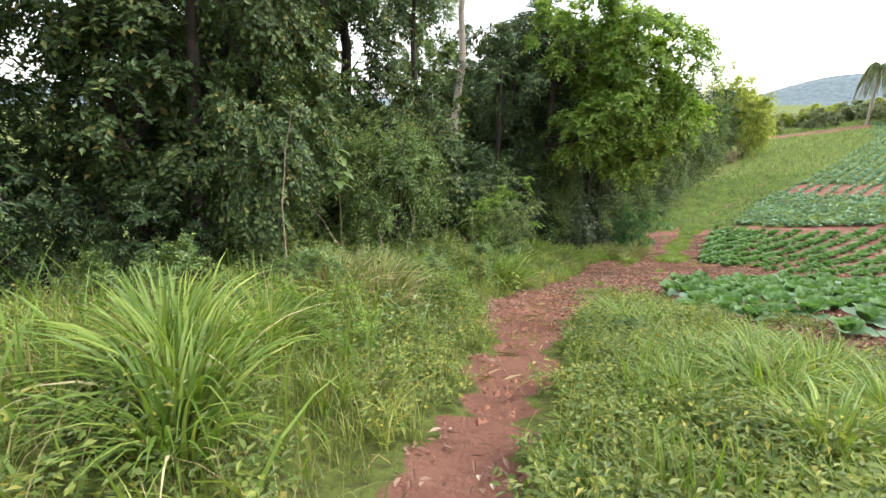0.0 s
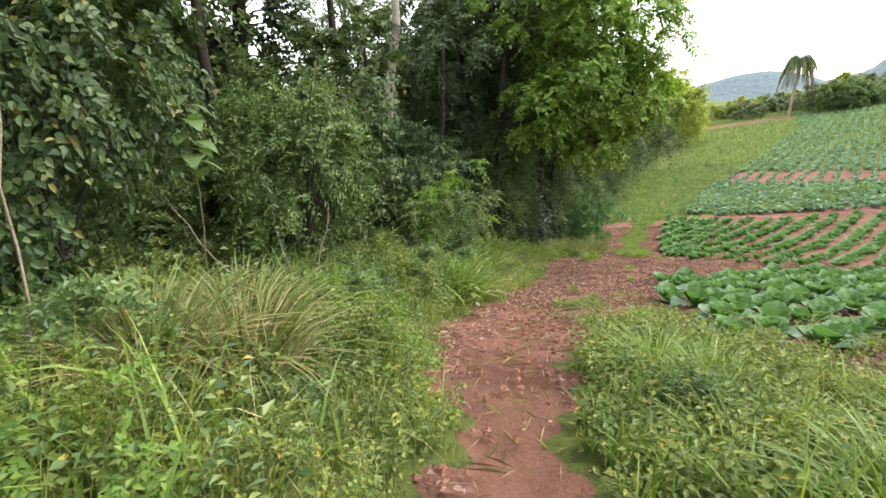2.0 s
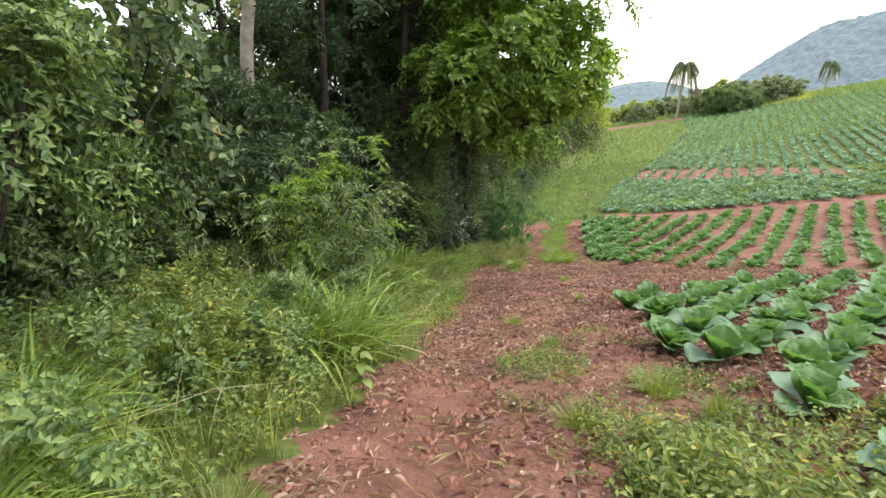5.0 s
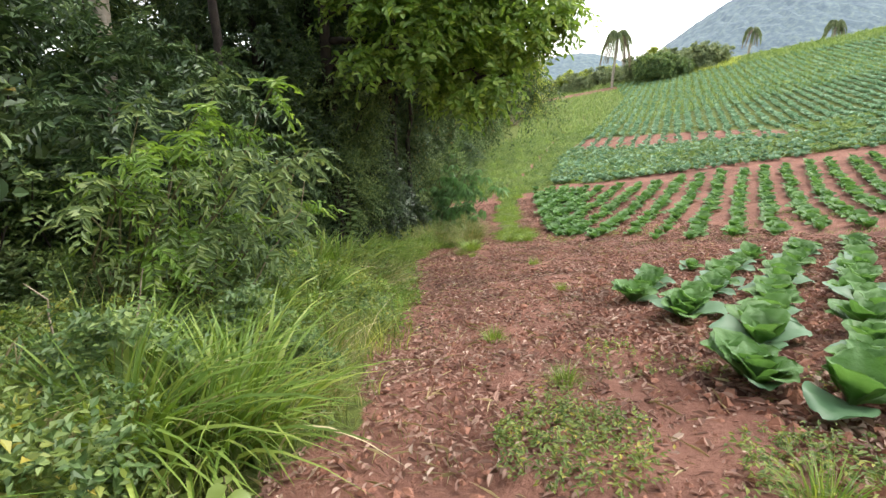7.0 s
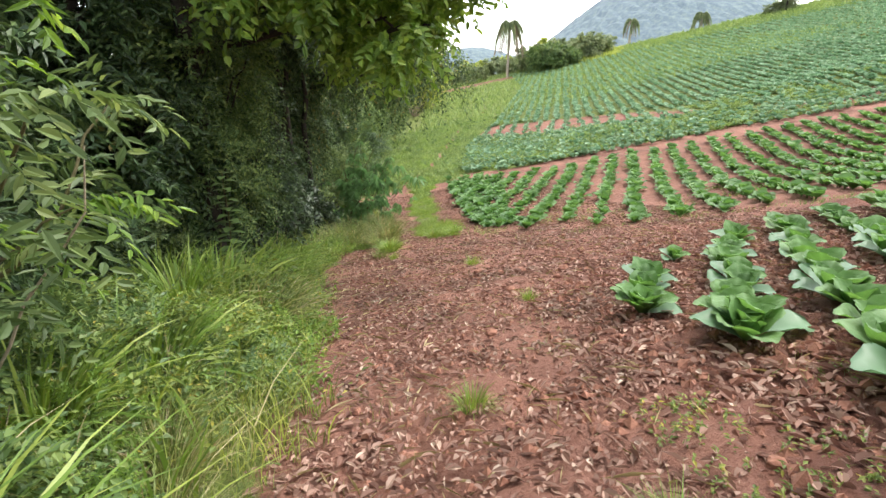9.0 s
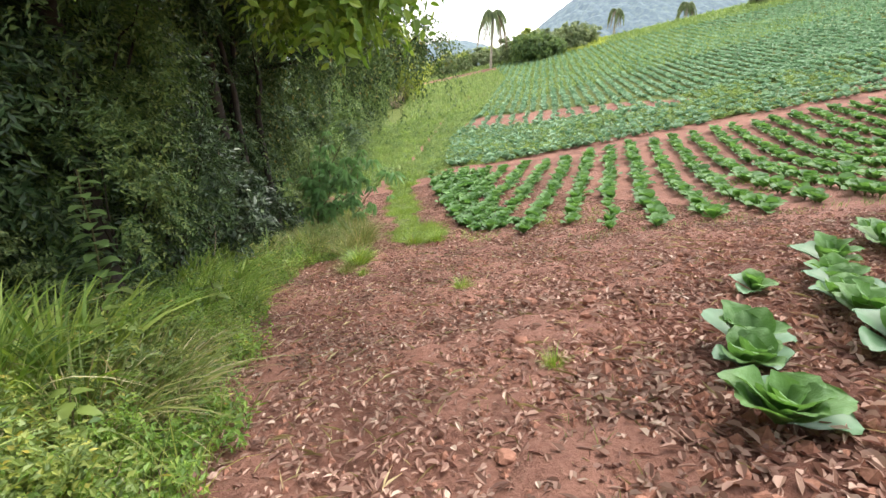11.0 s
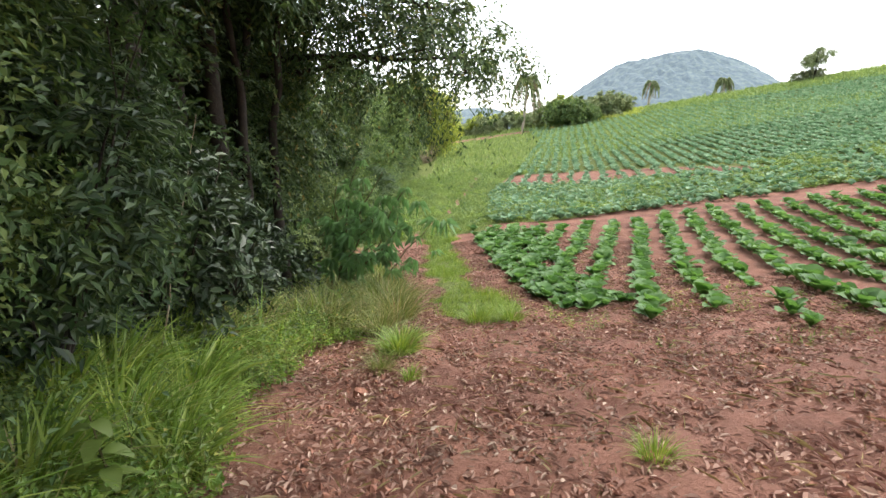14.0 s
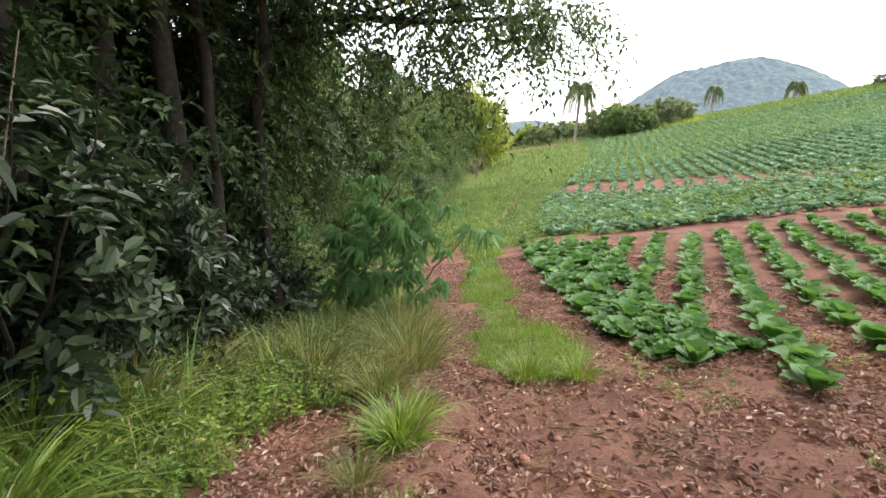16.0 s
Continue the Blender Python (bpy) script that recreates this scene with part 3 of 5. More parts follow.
# leafy masses that bulge out over the verge, held by the growth behind them
for kind, x, y, size, dz, tall in [(shrubs[0], -2.75, 18.9, 0.8, 0.8, 1.1), (darks[1], -2.55, 20.2, 0.75, 0.7, 1.1), (darks[0], -2.8, 21.0, 0.75, 1.5, 1.2), (broad, -2.6, 22.5, 0.95, 0.55, 1.1), (broad, -2.2, 23.5, 0.8, 0.2, 1.1), (shrubs[1], -2.9, 19.3, 1.0, 2.3, 1.2), (vines[0], -4.5, 5.7, 0.62, 0.9, 1.5), (vines[1], -5.3, 7.0, 0.85, 1.9, 1.3), (vines[1], -4.85, 6.2, 0.75, 3.0, 1.3), (olives[0], -1.9, 29.2, 1.0, 0.6, 1.3), (vines[1], -2.6, 27.0, 1.0, 1.4, 1.5), (olives[1], -0.7, 31.6, 1.0, 0.9, 1.3), (vines[0], -1.6, 30.6, 1.1, 2.2, 1.3), (broad, -2.35, 25.3, 0.85, 0.0, 1.1), (broad, -1.9, 26.3, 0.85, 0.0, 1.1), (darks[0], -2.7, 25.9, 0.9, 1.6, 1.3), (olives[1], -1.35, 27.3, 0.6, 0.0, 1.2), (broad, -2.6, 24.2, 0.8, 0.8, 1.1), (shrubs[1], -4.3, 9.0, 0.9, 0.9, 1.2), (darks[1], -4.3, 14.4, 0.9, 0.6, 1.1), (vines[0], -4.9, 11.0, 1.0, 1.3, 1.3)]:
    put(kind, x, y, x * 321 + y * 77, size, dz, tall)

# tall trees of the wood, the first of each kind built and the rest copied
vine_tree = tree_thing(70, 8.5, 0.22, [(0.3, 0, 5.2, 1.9, 1.9, 2.0), (-0.6, 0.4, 7.6, 2.0, 2.0, 1.8), (0.9, -0.4, 3.4, 1.2, 1.2, 1.6)], LEAF_VINE, BARK, label="tall tree hung with dark vines in the wood", twigs=300, count=11, leaf=0.14, wide=0.09, reach=0.48, droop=0.6, limp=0.3)
dark_tree = tree_thing(71, 9.0, 0.18, [(0.2, 0.3, 5.5, 1.9, 1.9, 2.2), (-0.3, -0.5, 8.0, 2.1, 2.1, 2.0), (0.8, 0.5, 3.6, 1.4, 1.4, 1.6)], LEAF_DARK, BARK, label="dark fine-leaved tree with drooping twigs in the wood", twigs=300, count=12, leaf=0.16, wide=0.06, reach=0.5, droop=0.5, limp=0.4)
mid_tree = tree_thing(72, 8.0, 0.16, [(0.0, 0.2, 5.0, 1.8, 1.8, 2.0), (0.3, -0.3, 7.2, 1.9, 1.9, 1.7)], LEAF_MID, BARK, label="green leafy tree in the wood", twigs=260, count=11, leaf=0.15, wide=0.075, reach=0.48, droop=0.4, limp=0.25)
pale_tree = tree_thing(73, 12.5, 0.17, [(-0.4, 0.3, 10.5, 2.2, 2.2, 2.0), (0.4, 0.2, 12.5, 2.0, 2.0, 1.6)], LEAF_MID, BARK_PALE, label="tall tree with a bare pale grey trunk", lean=(1.5, 0), twigs=200, leaf=0.13, wide=0.06)
put(pale_tree, -6.35, 16.6)
put(pale_tree, -8.6, 21.0, 120, 0.9)
PLACES = [(vine_tree, -6.9, 5.6, 0.8), (vine_tree, -8.6, 2.0, 1.0), (dark_tree, -7.2, 8.2, 0.95), (vine_tree, -7.0, 11.6, 0.95), (dark_tree, -4.3, 18.8, 0.75), (vine_tree, -5.4, 20.5, 0.95), (dark_tree, -3.6, 21.4, 0.95), (mid_tree, -7.2, 18.8, 0.9), (vine_tree, -2.6, 28.0, 0.9), (vine_tree, -2.6, 31.0, 0.75), (mid_tree, -2.0, 34.0, 0.8), (vine_tree, -0.2, 38.5, 0.8), (mid_tree, 1.2, 43.0, 0.8), (dark_tree, -2.5, 42, 0.9), (mid_tree, 3.0, 49.0, 0.8), (vine_tree, -4.5, 38.0, 0.9), (dark_tree, -5.5, 30.0, 0.9), (mid_tree, -9.5, 10.0, 1.1), (dark_tree, -9.8, 1.0, 1.1), (mid_tree, 4.6, 56.0, 0.9), (vine_tree, 6.0, 63.0, 0.9), (mid_tree, 8.5, 71.0, 1.0), (dark_tree, 10.5, 80.0, 1.0), (mid_tree, -8.5, -3.4, 1.0), (dark_tree, 1.0, 55.0, 1.0), (dark_tree, 4.0, 70, 1.1), (vine_tree, -3.6, 25.6, 0.9), (dark_tree, -7.5, 24.0, 0.9)]
for k, (kind, x, y, size) in enumerate(PLACES):
    put(kind, x, y, 77 * k, size)

# the bright tree whose boughs hang out over the path
bright = tree_thing(74, 7.5, 0.16, [(2.2, 0.0, 5.9, 1.8, 1.7, 1.7), (3.0, 0.4, 7.2, 1.9, 1.9, 1.8), (0.9, 0.0, 7.9, 1.9, 1.9, 1.7), (3.8, 0.3, 5.1, 1.2, 1.3, 1.1), (2.8, 1.4, 4.7, 1.3, 1.3, 1.3), (2.8, -0.1, 3.9, 0.9, 0.9, 0.7), (1.6, -0.8, 4.6, 1.2, 1.1, 1.1)], LEAF_BRIGHT, BARK, label="light green broad-leaved tree with boughs over the path", twigs=330, count=11, leaf=0.15, wide=0.08, reach=0.45, droop=0.45, limp=0.3)
put(bright, -2.9, 18.9)
# the tree with thin hanging twigs beside the path further on
hanging = tree_thing(75, 7.0, 0.2, [(2.9, -0.3, 5.4, 1.8, 1.5, 1.1), (4.6, 0.0, 5.3, 1.1, 1.0, 0.7), (2.0, -0.6, 6.6, 1.6, 1.4, 1.2), (3.6, -0.3, 6.4, 1.3, 1.2, 0.9), (0.3, 0.3, 6.4, 2.0, 1.8, 1.6), (0.2, -0.2, 3.8, 1.2, 1.2, 1.5)], LEAF_VINE, BARK, label="dark tree with thin leafy twigs hanging down", twigs=200, count=13, leaf=0.13, wide=0.06, reach=0.85, droop=0.9, limp=0.6)
put(hanging, -2.3, 27.4)
# trees whose crowns begin high, so that their trunks show in the shade below
high = tree_thing(76, 9.5, 0.2, [(0.2, 0.3, 7.0, 1.9, 1.9, 1.5), (-0.5, -0.4, 8.8, 2.0, 2.0, 1.7)], LEAF_DARK, BARK, label="tall dark tree with a bare trunk and a high crown", twigs=300, count=12, leaf=0.16, wide=0.065, reach=0.6, droop=0.6, limp=0.4)
for k, (x, y, size) in enumerate([(-3.4, 20.6, 0.9), (-2.8, 23.6, 0.95), (-2.9, 24.8, 1.0), (-2.3, 25.0, 0.9), (-3.0, 26.2, 1.0), (-4.4, 22.6, 1.0)]):
    put(high, x, y, 100 * k, size)
# bare dark stems close together in the shade
for k, (x, y, h) in enumerate([(-2.9, 25.2, 6), (-2.4, 25.9, 6.5), (-1.9, 25.4, 6), (-1.5, 26.3, 6.5), (-3.3, 26.4, 6), (-3.6, 24.5, 6.5), (-5.6, 5.6, 6), (-6.6, 6.6, 7), (-7.3, 4.0, 6), (-6.0, 9.8, 7), (-5.6, 12.4, 7), (-4.1, 17.0, 6), (-7.6, 3.0, 7), (-7.9, 12.0, 7)]):
    r = np.random.default_rng(200 + k)
    thing = new("tree")
    thing.location = spot(x, y)
    part("trunk", tube(wander(r, (0, 0, -0.3), (r.uniform(-0.7, 0.7), r.uniform(-0.7, 0.7), h), 10, 0.06), np.linspace(0.11, 0.05, 10), 8), BARK, thing, smooth=True)
    v, t = crown(r, (1.3, 1.3, 1.2), 150, 11, 0.48, 0.15, 0.07, droop=0.5, limp=0.4)
    part("crown", (v + np.array([0, 0, h]), t), LEAF_DARK, thing)
    tagged(thing, "slim dark-barked tree in the deep shade of the wood", "tree")

# beyond the path: a yellow-green bush, a leafless one, the dark round bush and the orchard
ybush = shrub(80, (2.2, 2.2, 2.8), LEAF_YELLOW, 700, 12, 0.2, 0.1, "shrub", "tall yellow-green bush at the wood's far end", 0.7)
put(ybush, 13.6, 84, 0, 1.7, 0.0, 1.2)
put(ybush, 14.8, 88, 90, 1.6, 0.0, 1.3)
put(ybush, 12.2, 88, 200, 1.8, 0.0, 1.4)
r = np.random.default_rng(9)
dead = new("dead_bush")
dead.location = spot(11.9, 78)
dead.scale = (1.9, 1.9, 1.7)
for k in range(22):
    a = r.uniform(0, 6.28)
    part("branch", tube(wander(r, (0, 0, -0.1), (math.cos(a) * r.uniform(0.4, 1.1), math.sin(a) * r.uniform(0.4, 1.1), r.uniform(0.7, 1.9)), 7, 0.08), np.linspace(0.03, 0.008, 7), 5), TWIG, dead)
tagged(dead, "leafless grey bush with forking dry branches", "bush")
round_bush = shrub(81, (3.0, 3.0, 2.2), LEAF_MID, 1500, 12, 0.3, 0.16, "bush", "large round dark green bush at the field's far edge", 0.8)
x, y = bearing(26.2, 95)
put(round_bush, x, y, 0, 1.25)
x, y = bearing(28.2, 97)
put(round_bush, x, y, 80, 0.85)
orchard = [shrub(82 + k, (2.4, 2.4, 2.0), (LEAF_YELLOW, LEAF_HAZED)[k], 300, 9, 0.42, 0.26, "fruit_tree", ("yellow-green bushy fruit tree beyond the field", "bushy green fruit tree beyond the field, paled by painted haze")[k], 0.8) for k in range(2)]
r = np.random.default_rng(12)
for k in range(44):
    az = 8 + 24 * (k / 44) + r.uniform(-0.5, 0.5)
    x, y = bearing(az, r.uniform(101, 125) if az > 14 else r.uniform(90, 120))
    put(orchard[k % 4 != 0], x, y, r.uniform(0, 360), r.uniform(0.7, 1.15) * (1.2 if az > 24 else 0.95))
lone = tree_thing(84, 4.5, 0.2, [(1.0, 0, 4.4, 1.6, 1.4, 0.7), (-1.0, 0, 3.0, 1.3, 1.3, 0.9), (0.2, 0.4, 3.5, 1.1, 1.1, 0.7)], LEAF_HAZED, BARK, label="lone spreading tree on the ridge of the field", twigs=200, count=12, leaf=0.2, wide=0.1, reach=0.8)
x, y = bearing(47.3, 106)
put(lone, x, y)
for k in range(4):
    x, y = bearing(46.2 + 0.5 * k, 107)
    put(orchard[1], x, y, 90 * k, 0.5)


# castor plant that leans out beside the path
def star_leaf(size):
    """A hand-shaped castor leaf with eight pointed lobes."""
    v, t = [(0, 0, 0)], []
    for k in range(8):
        a = radians(-140 + 40 * k)
        ln = size * (1 - 0.35 * abs(k - 3.5) / 3.5)
        for da, f, z in ((-16, 0.5, 0.02), (0, 1.0, -0.14 * size / 0.2), (16, 0.5, 0.02)):
            b = a + radians(da)
            v.append((ln * f * math.sin(b), ln * f * math.cos(b), z))
        n0 = 1 + 3 * k
        t += [(0, n0 + 1, n0), (0, n0 + 2, n0 + 1)]
    return tri_mesh("leaf", v, t)


castor_meshes = [star_leaf(s) for s in (0.27, 0.34, 0.22)]
castor = new("castor_plant")
castor.location = spot(-0.5, 27.6)
base_z = castor.location.z
r = np.random.default_rng(31)
for k, (x, y, z) in enumerate([(0.5, 26.9, -2.5), (0.9, 26.9, -2.9), (0.0, 27.0, -2.4), (1.5, 27.0, -3.6), (0.3, 26.6, -3.2), (-0.4, 27.0, -2.8), (0.8, 26.8, -3.4), (-0.2, 26.7, -3.5), (0.35, 26.7, -3.9)]):
    end = np.array([x + 0.5, y - 27.8, z - base_z])
    line = wander(r, (0, 0, -0.1), end, 9, 0.07) + np.array([0, 0, -0.35]) * np.sin(np.linspace(0, math.pi, 9))[:, None] * (0.9 if k == 3 else 0.3)
    stem = part("stem", tube(line, np.linspace(0.024, 0.008, 9), 6), STEM, castor, smooth=True)
    for m in range(13):
        f = r.uniform(0.45, 1.0)
        p = np.array([np.interp(f, np.linspace(0, 1, 9), line[:, c]) for c in range(3)]) + r.normal(0, 0.24, 3)
        leaf = part("leaf", castor_meshes[m % 3], LEAF_CASTOR, stem)
        leaf.matrix_basis = Matrix.LocRotScale(p, Euler((r.uniform(-0.9, 0.5), r.uniform(-0.6, 0.6), r.uniform(0, 6.28))), None)
tagged(castor, "castor plant with star-shaped leaves leaning out on thin dark stems", "plant")


# broad-leaved weeds that stand alone
def tall_weed(seed, height, leaf, n, mat, label, low=0.25, wide=0.27, droop=0.75):
    r = np.random.default_rng(seed)
    thing = new("tall_weed")
    line = wander(r, (0, 0, -0.05), (r.uniform(-0.1, 0.1), r.uniform(-0.1, 0.1), height), 8, 0.02)
    part("stem", tube(line, np.linspace(0.012, 0.005, 8), 5), STEM, thing)
    for k in range(n):
        f = low + (1 - low) * k / n
        p = np.array([np.interp(f, np.linspace(0, 1, 8), line[:, c]) for c in range(3)])
        a = k * 2.4
        u, w = np.meshgrid(np.linspace(0, 1, 6), (-1, 0, 1), indexing="ij")
        prof = np.sin(np.clip(u * 1.05, 0, 1) ** 0.8 * math.pi) * wide
        ln = leaf * (1.1 - 0.5 * abs(f - 0.6))
        pts = np.stack([w * prof * ln, u * ln, 0.3 * ln * u - droop * ln * u**2 + 0.12 * np.abs(w) * prof * ln], -1).reshape(-1, 3)
        t = []
        for q in range(5):
            for s in range(2):
                b = q * 3 + s
                t += [(b, b + 3, b + 4), (b, b + 4, b + 1)]
        ob = part("leaf", (pts, t), mat, thing, smooth=True)
        ob.matrix_basis = pose(*p, 0, 0, math.degrees(a))
    return tagged(thing, label, "weed")


weed = tall_weed(90, 2.2, 0.28, 18, LEAF_MID, "tall weed with long drooping green leaves", 0.68, 0.34)
put(weed, -4.15, 6.8, 30, 1.0)
weed3 = tall_weed(92, 1.75, 0.19, 34, LEAF_MID, "tall weed with pointed green leaves and a yellowing top", 0.4, 0.3, 0.4)
put(weed3, -2.55, 17.35, 100, 1.0)
weed2 = tall_weed(91, 0.75, 0.2, 15, HERB, "leafy yellow-green weed beside the path")
for x, y, s in [(-4.0, 5.9, 0.9), (-2.3, 16.6, 1.1), (-2.5, 17.9, 1.0), (-2.0, 9.9, 0.7), (-1.9, 19.2, 0.9), (-2.1, 15.4, 0.8)]:
    put(weed2, x, y, x * 700, s)

# bare twigs and dry sticks at the wood's edge
r = np.random.default_rng(17)
for x, y, ex, ey, ez in [(-3.9, 8.3, -0.5, 0.1, 1.5), (-3.7, 8.0, 0.2, 0.2, 1.25), (-4.2, 7.6, -0.9, -0.2, 1.4), (-3.3, 11.4, 0.3, 0.0, 0.9), (-3.4, 11.2, -0.25, 0.1, 0.8), (-3.6, 4.6, 0.25, 0.1, 2.2), (-3.9, 12.5, 0.6, 0.5, 1.7), (-3.2, 13.2, 0.9, -0.2, 1.5), (-1.0, 24.7, 0.35, -0.1, 0.5), (-2.4, 21.8, 0.5, 0.2, 2.6)]:
    stick = part("dry_stick", tube(wander(r, (0, 0, -0.05), (ex, ey, ez), 8, 0.035), np.linspace(0.011, 0.004, 8), 5), TWIG, None, "thin pale dry stick standing in the weeds")
    stick.location = spot(x, y)
    tagged(stick, category="stick")


# ---- grass ----
def scatter(rng, n, x0, x1, y0, y1, keep):
    """Random places in a rectangle of the plan where keep(x, y) holds."""
    x, y = rng.uniform(x0, x1, n), rng.uniform(y0, y1, n)
    k = keep(x, y)
    return x[k], y[k]


def grass_field(seed, name, places, mat, height, width, label, lean=0.6, segments=3, category="grass"):
    rng = np.random.default_rng(seed)
    x, y = places
    n = len(x)
    base = np.stack([x, y, ground_z(x, y) - 0.02], -1)
    tuft = np.array([noise.noise((a * 1.7, b * 1.7, seed)) for a, b in zip(x, y)])
    a = rng.uniform(0, 6.28, n)
    out = np.stack([np.cos(a), np.sin(a)], -1) * rng.uniform(0.1, lean, (n, 1))
    h = height * rng.uniform(0.45, 1.15, n) * np.clip(1 + 1.3 * tuft, 0.3, 2)
    ob = part(name, blades(rng, base, h, width * rng.uniform(0.6, 1.3, n), out, 0.8, segments), mat, None, label)
    return tagged(ob, category=category, kind="stuff")


def left_verge(x, y):
    return (x < np.interp(y, *PATH_LEFT) + 0.16 * np.sin(y * 3.1 + np.sin(y * 7.3)) * -1 + 0.12 * np.sin(x * 23 + y * 17)) & (x > np.interp(y, *WOOD) - 1.2)


def right_verge(x, y):
    return (x > np.interp(y, *PATH_RIGHT) + 0.12 * np.sin(y * 4.1 + np.sin(y * 6.3)) + 0.12 * np.sin(x * 23 + y * 17)) & (bare(x, y) < 0.45)


rng = np.random.default_rng(101)
grass_field(1, "grass", scatter(rng, 110000, -6.5, 1.2, -1, 33, left_verge), GRASS, 0.3, 0.012, "short mixed green and dry grass on the verge", 0.8)
grass_field(2, "grass", scatter(rng, 15000, -6.5, 1.2, 1.0, 33, lambda x, y: left_verge(x, y) & (x < np.interp(y, *PATH_LEFT) - 0.35)), GRASS_BRIGHT, 0.6, 0.024, "longer green grass under the wood's edge", 0.9, 4)
grass_field(3, "grass", scatter(rng, 15000, -0.6, 4, -1, 10, right_verge), GRASS_BRIGHT, 0.34, 0.02, "lush green grass between path and field", 0.9, 4)
grass_field(4, "grass", scatter(rng, 30000, -0.6, 4.5, -1, 11, right_verge), GRASS, 0.26, 0.007, "short weedy grass between path and field", 0.9)
strip_x = lambda y: np.interp(y, (23.5, 28, 32, 38), (1.9, 2.3, 3.0, 4.4))
grass_field(5, "grass", scatter(rng, 70000, 1.0, 5.2, 23.3, 38, lambda x, y: np.abs(x - strip_x(y)) < 0.45 + 0.3 * np.sin(y * 1.3 + np.sin(y * 2.9)) + 0.12 * np.sin(x * 19 + y * 13)), GRASS_BRIGHT, 0.17, 0.008, "strip of fine bright green grass beside the beds", 0.9)
grass_field(6, "grass", scatter(rng, 90000, -2, 16, 32, 62, lambda x, y: (bare(x, y) < 0.4) & (x > np.interp(y, *WOOD) - 0.5)), GRASS_FAR, 0.28, 0.03, "light green meadow grass below the field", 1.0, 2)
grass_field(7, "grass", scatter(rng, 60000, 4, 60, 60, 118, lambda x, y: (bare(x, y) < 0.4) & (x > y * 0.27 - 8)), GRASS_FAR, 0.5, 0.09, "light green meadow grass beyond the field", 1.0, 2)
r = np.random.default_rng(8)
az, d = np.radians(r.uniform(28, 56, 30000)), r.uniform(96, 110, 30000)
# sunlight on one end of the ridge is painted as yellower, paler grass
painted_sunlit = az < radians(33.5)
grass_field(15, "grass", (-0.5 + (d * np.sin(az))[~painted_sunlit], 17 + (d * np.cos(az))[~painted_sunlit]), GRASS_FAR, 0.6, 0.14, "light green grass on the ridge", 1.0, 2)
grass_field(8, "grass", (-0.5 + (d * np.sin(az))[painted_sunlit], 17 + (d * np.cos(az))[painted_sunlit]), LEAF_YELLOW, 0.7, 0.14, "grass on the ridge, coloured pale yellow-green as if sunlit", 1.0, 2)
grass_field(11, "straw", scatter(rng, 5200, -6, 1.0, -1, 30, lambda x, y: left_verge(x, y) & (x < np.interp(y, *PATH_LEFT) - 0.15)), GRASS_DRY, 0.6, 0.009, "dead straw stalks standing among the weeds", 1.5, 4, "straw")
grass_field(12, "straw", scatter(rng, 1100, -0.4, 3.5, 0, 9, right_verge), GRASS_DRY, 0.3, 0.006, "dead straw stalks among the grass", 1.5, 4, "straw")
grass_field(13, "grass", scatter(rng, 15000, -5, -1, 2.5, 15.5, lambda x, y: left_verge(x, y) & (np.array([noise.noise((a * 0.9, b * 0.9, 90)) for a, b in zip(x, y)]) > -0.05)), LEAF_YELLOW, 0.42, 0.01, "pale yellowish grass among the weeds", 1.2, 4)
grass_field(14, "grass", scatter(rng, 5000, -0.6, 3.5, 0, 8, lambda x, y: right_verge(x, y) & (np.array([noise.noise((a * 0.9, b * 0.9, 91)) for a, b in zip(x, y)]) > 0.0)), LEAF_YELLOW, 0.32, 0.009, "pale yellowish grass among the green", 1.2, 4)
# thin weeds that grow in the bare soil
thin = lambda x, y: (bare(x, y) > 0.6) & (np.array([noise.noise((a * 1.1, b * 1.1, 40)) + 0.5 * noise.noise((a * 4, b * 4, 41)) for a, b in zip(x, y)]) > 0.33)
grass_field(9, "grass", scatter(rng, 16000, -2, 5, 5, 24, thin), GRASS, 0.1, 0.006, "thin low weeds in the bare red soil", 1.0)
grass_field(10, "grass", scatter(rng, 9000, 4, 16, 17.3, 21, lambda x, y: np.abs(y - np.interp(x, (4.5, 5.6, 8.3, 12, 30), (20.7, 19.8, 18.5, 17.7, 15.2))) < 0.35), GRASS_FAR, 0.12, 0.012, "low weeds along the edge of the beds", 1.0)


def herbs(seed, places, mat, height, leaf, wide, label, per=7):
    """Low broad-leaved weeds: short stalks with leaves."""
    rng = np.random.default_rng(seed)
    x, y = places
    n = len(x)
    rise = np.array([0.75 + 0.7 * noise.noise((a * 1.3, b * 1.3, seed)) for a, b in zip(x, y)])
    base = np.stack([x, y, ground_z(x, y)], -1)
    way = rng.normal(0, 0.35, (n, 3)) + (0, 0, 1)
    go = base[:, None] + unit(way)[:, None] * (np.linspace(0.15, 1, per)[None, :, None] * height * rise[:, None, None] * rng.uniform(0.6, 1.2, (n, 1, 1)))
    out = rng.normal(0, 1, (n, per, 3)) * (1, 1, 0.25) + (0, 0, 0.1)
    k = n * per
    shape = leaves(go.reshape(k, 3), out.reshape(k, 3), np.array([0, 0, 1.0]) + rng.normal(0, 0.3, (k, 3)), leaf * rng.uniform(0.6, 1.3, k), wide * rng.uniform(0.6, 1.2, k))
    ob = part("weeds", shape, mat, None, label)
    return tagged(ob, category="weeds", kind="stuff")


herbs(1, scatter(rng, 26000, -6, 0.5, -1, 24, lambda x, y: left_verge(x, y) & (np.array([noise.noise((a * 0.8, b * 0.8, 3)) for a, b in zip(x, y)]) > -0.12)), HERB, 0.46, 0.06, 0.032, "low yellow-green leafy weeds among the grass")
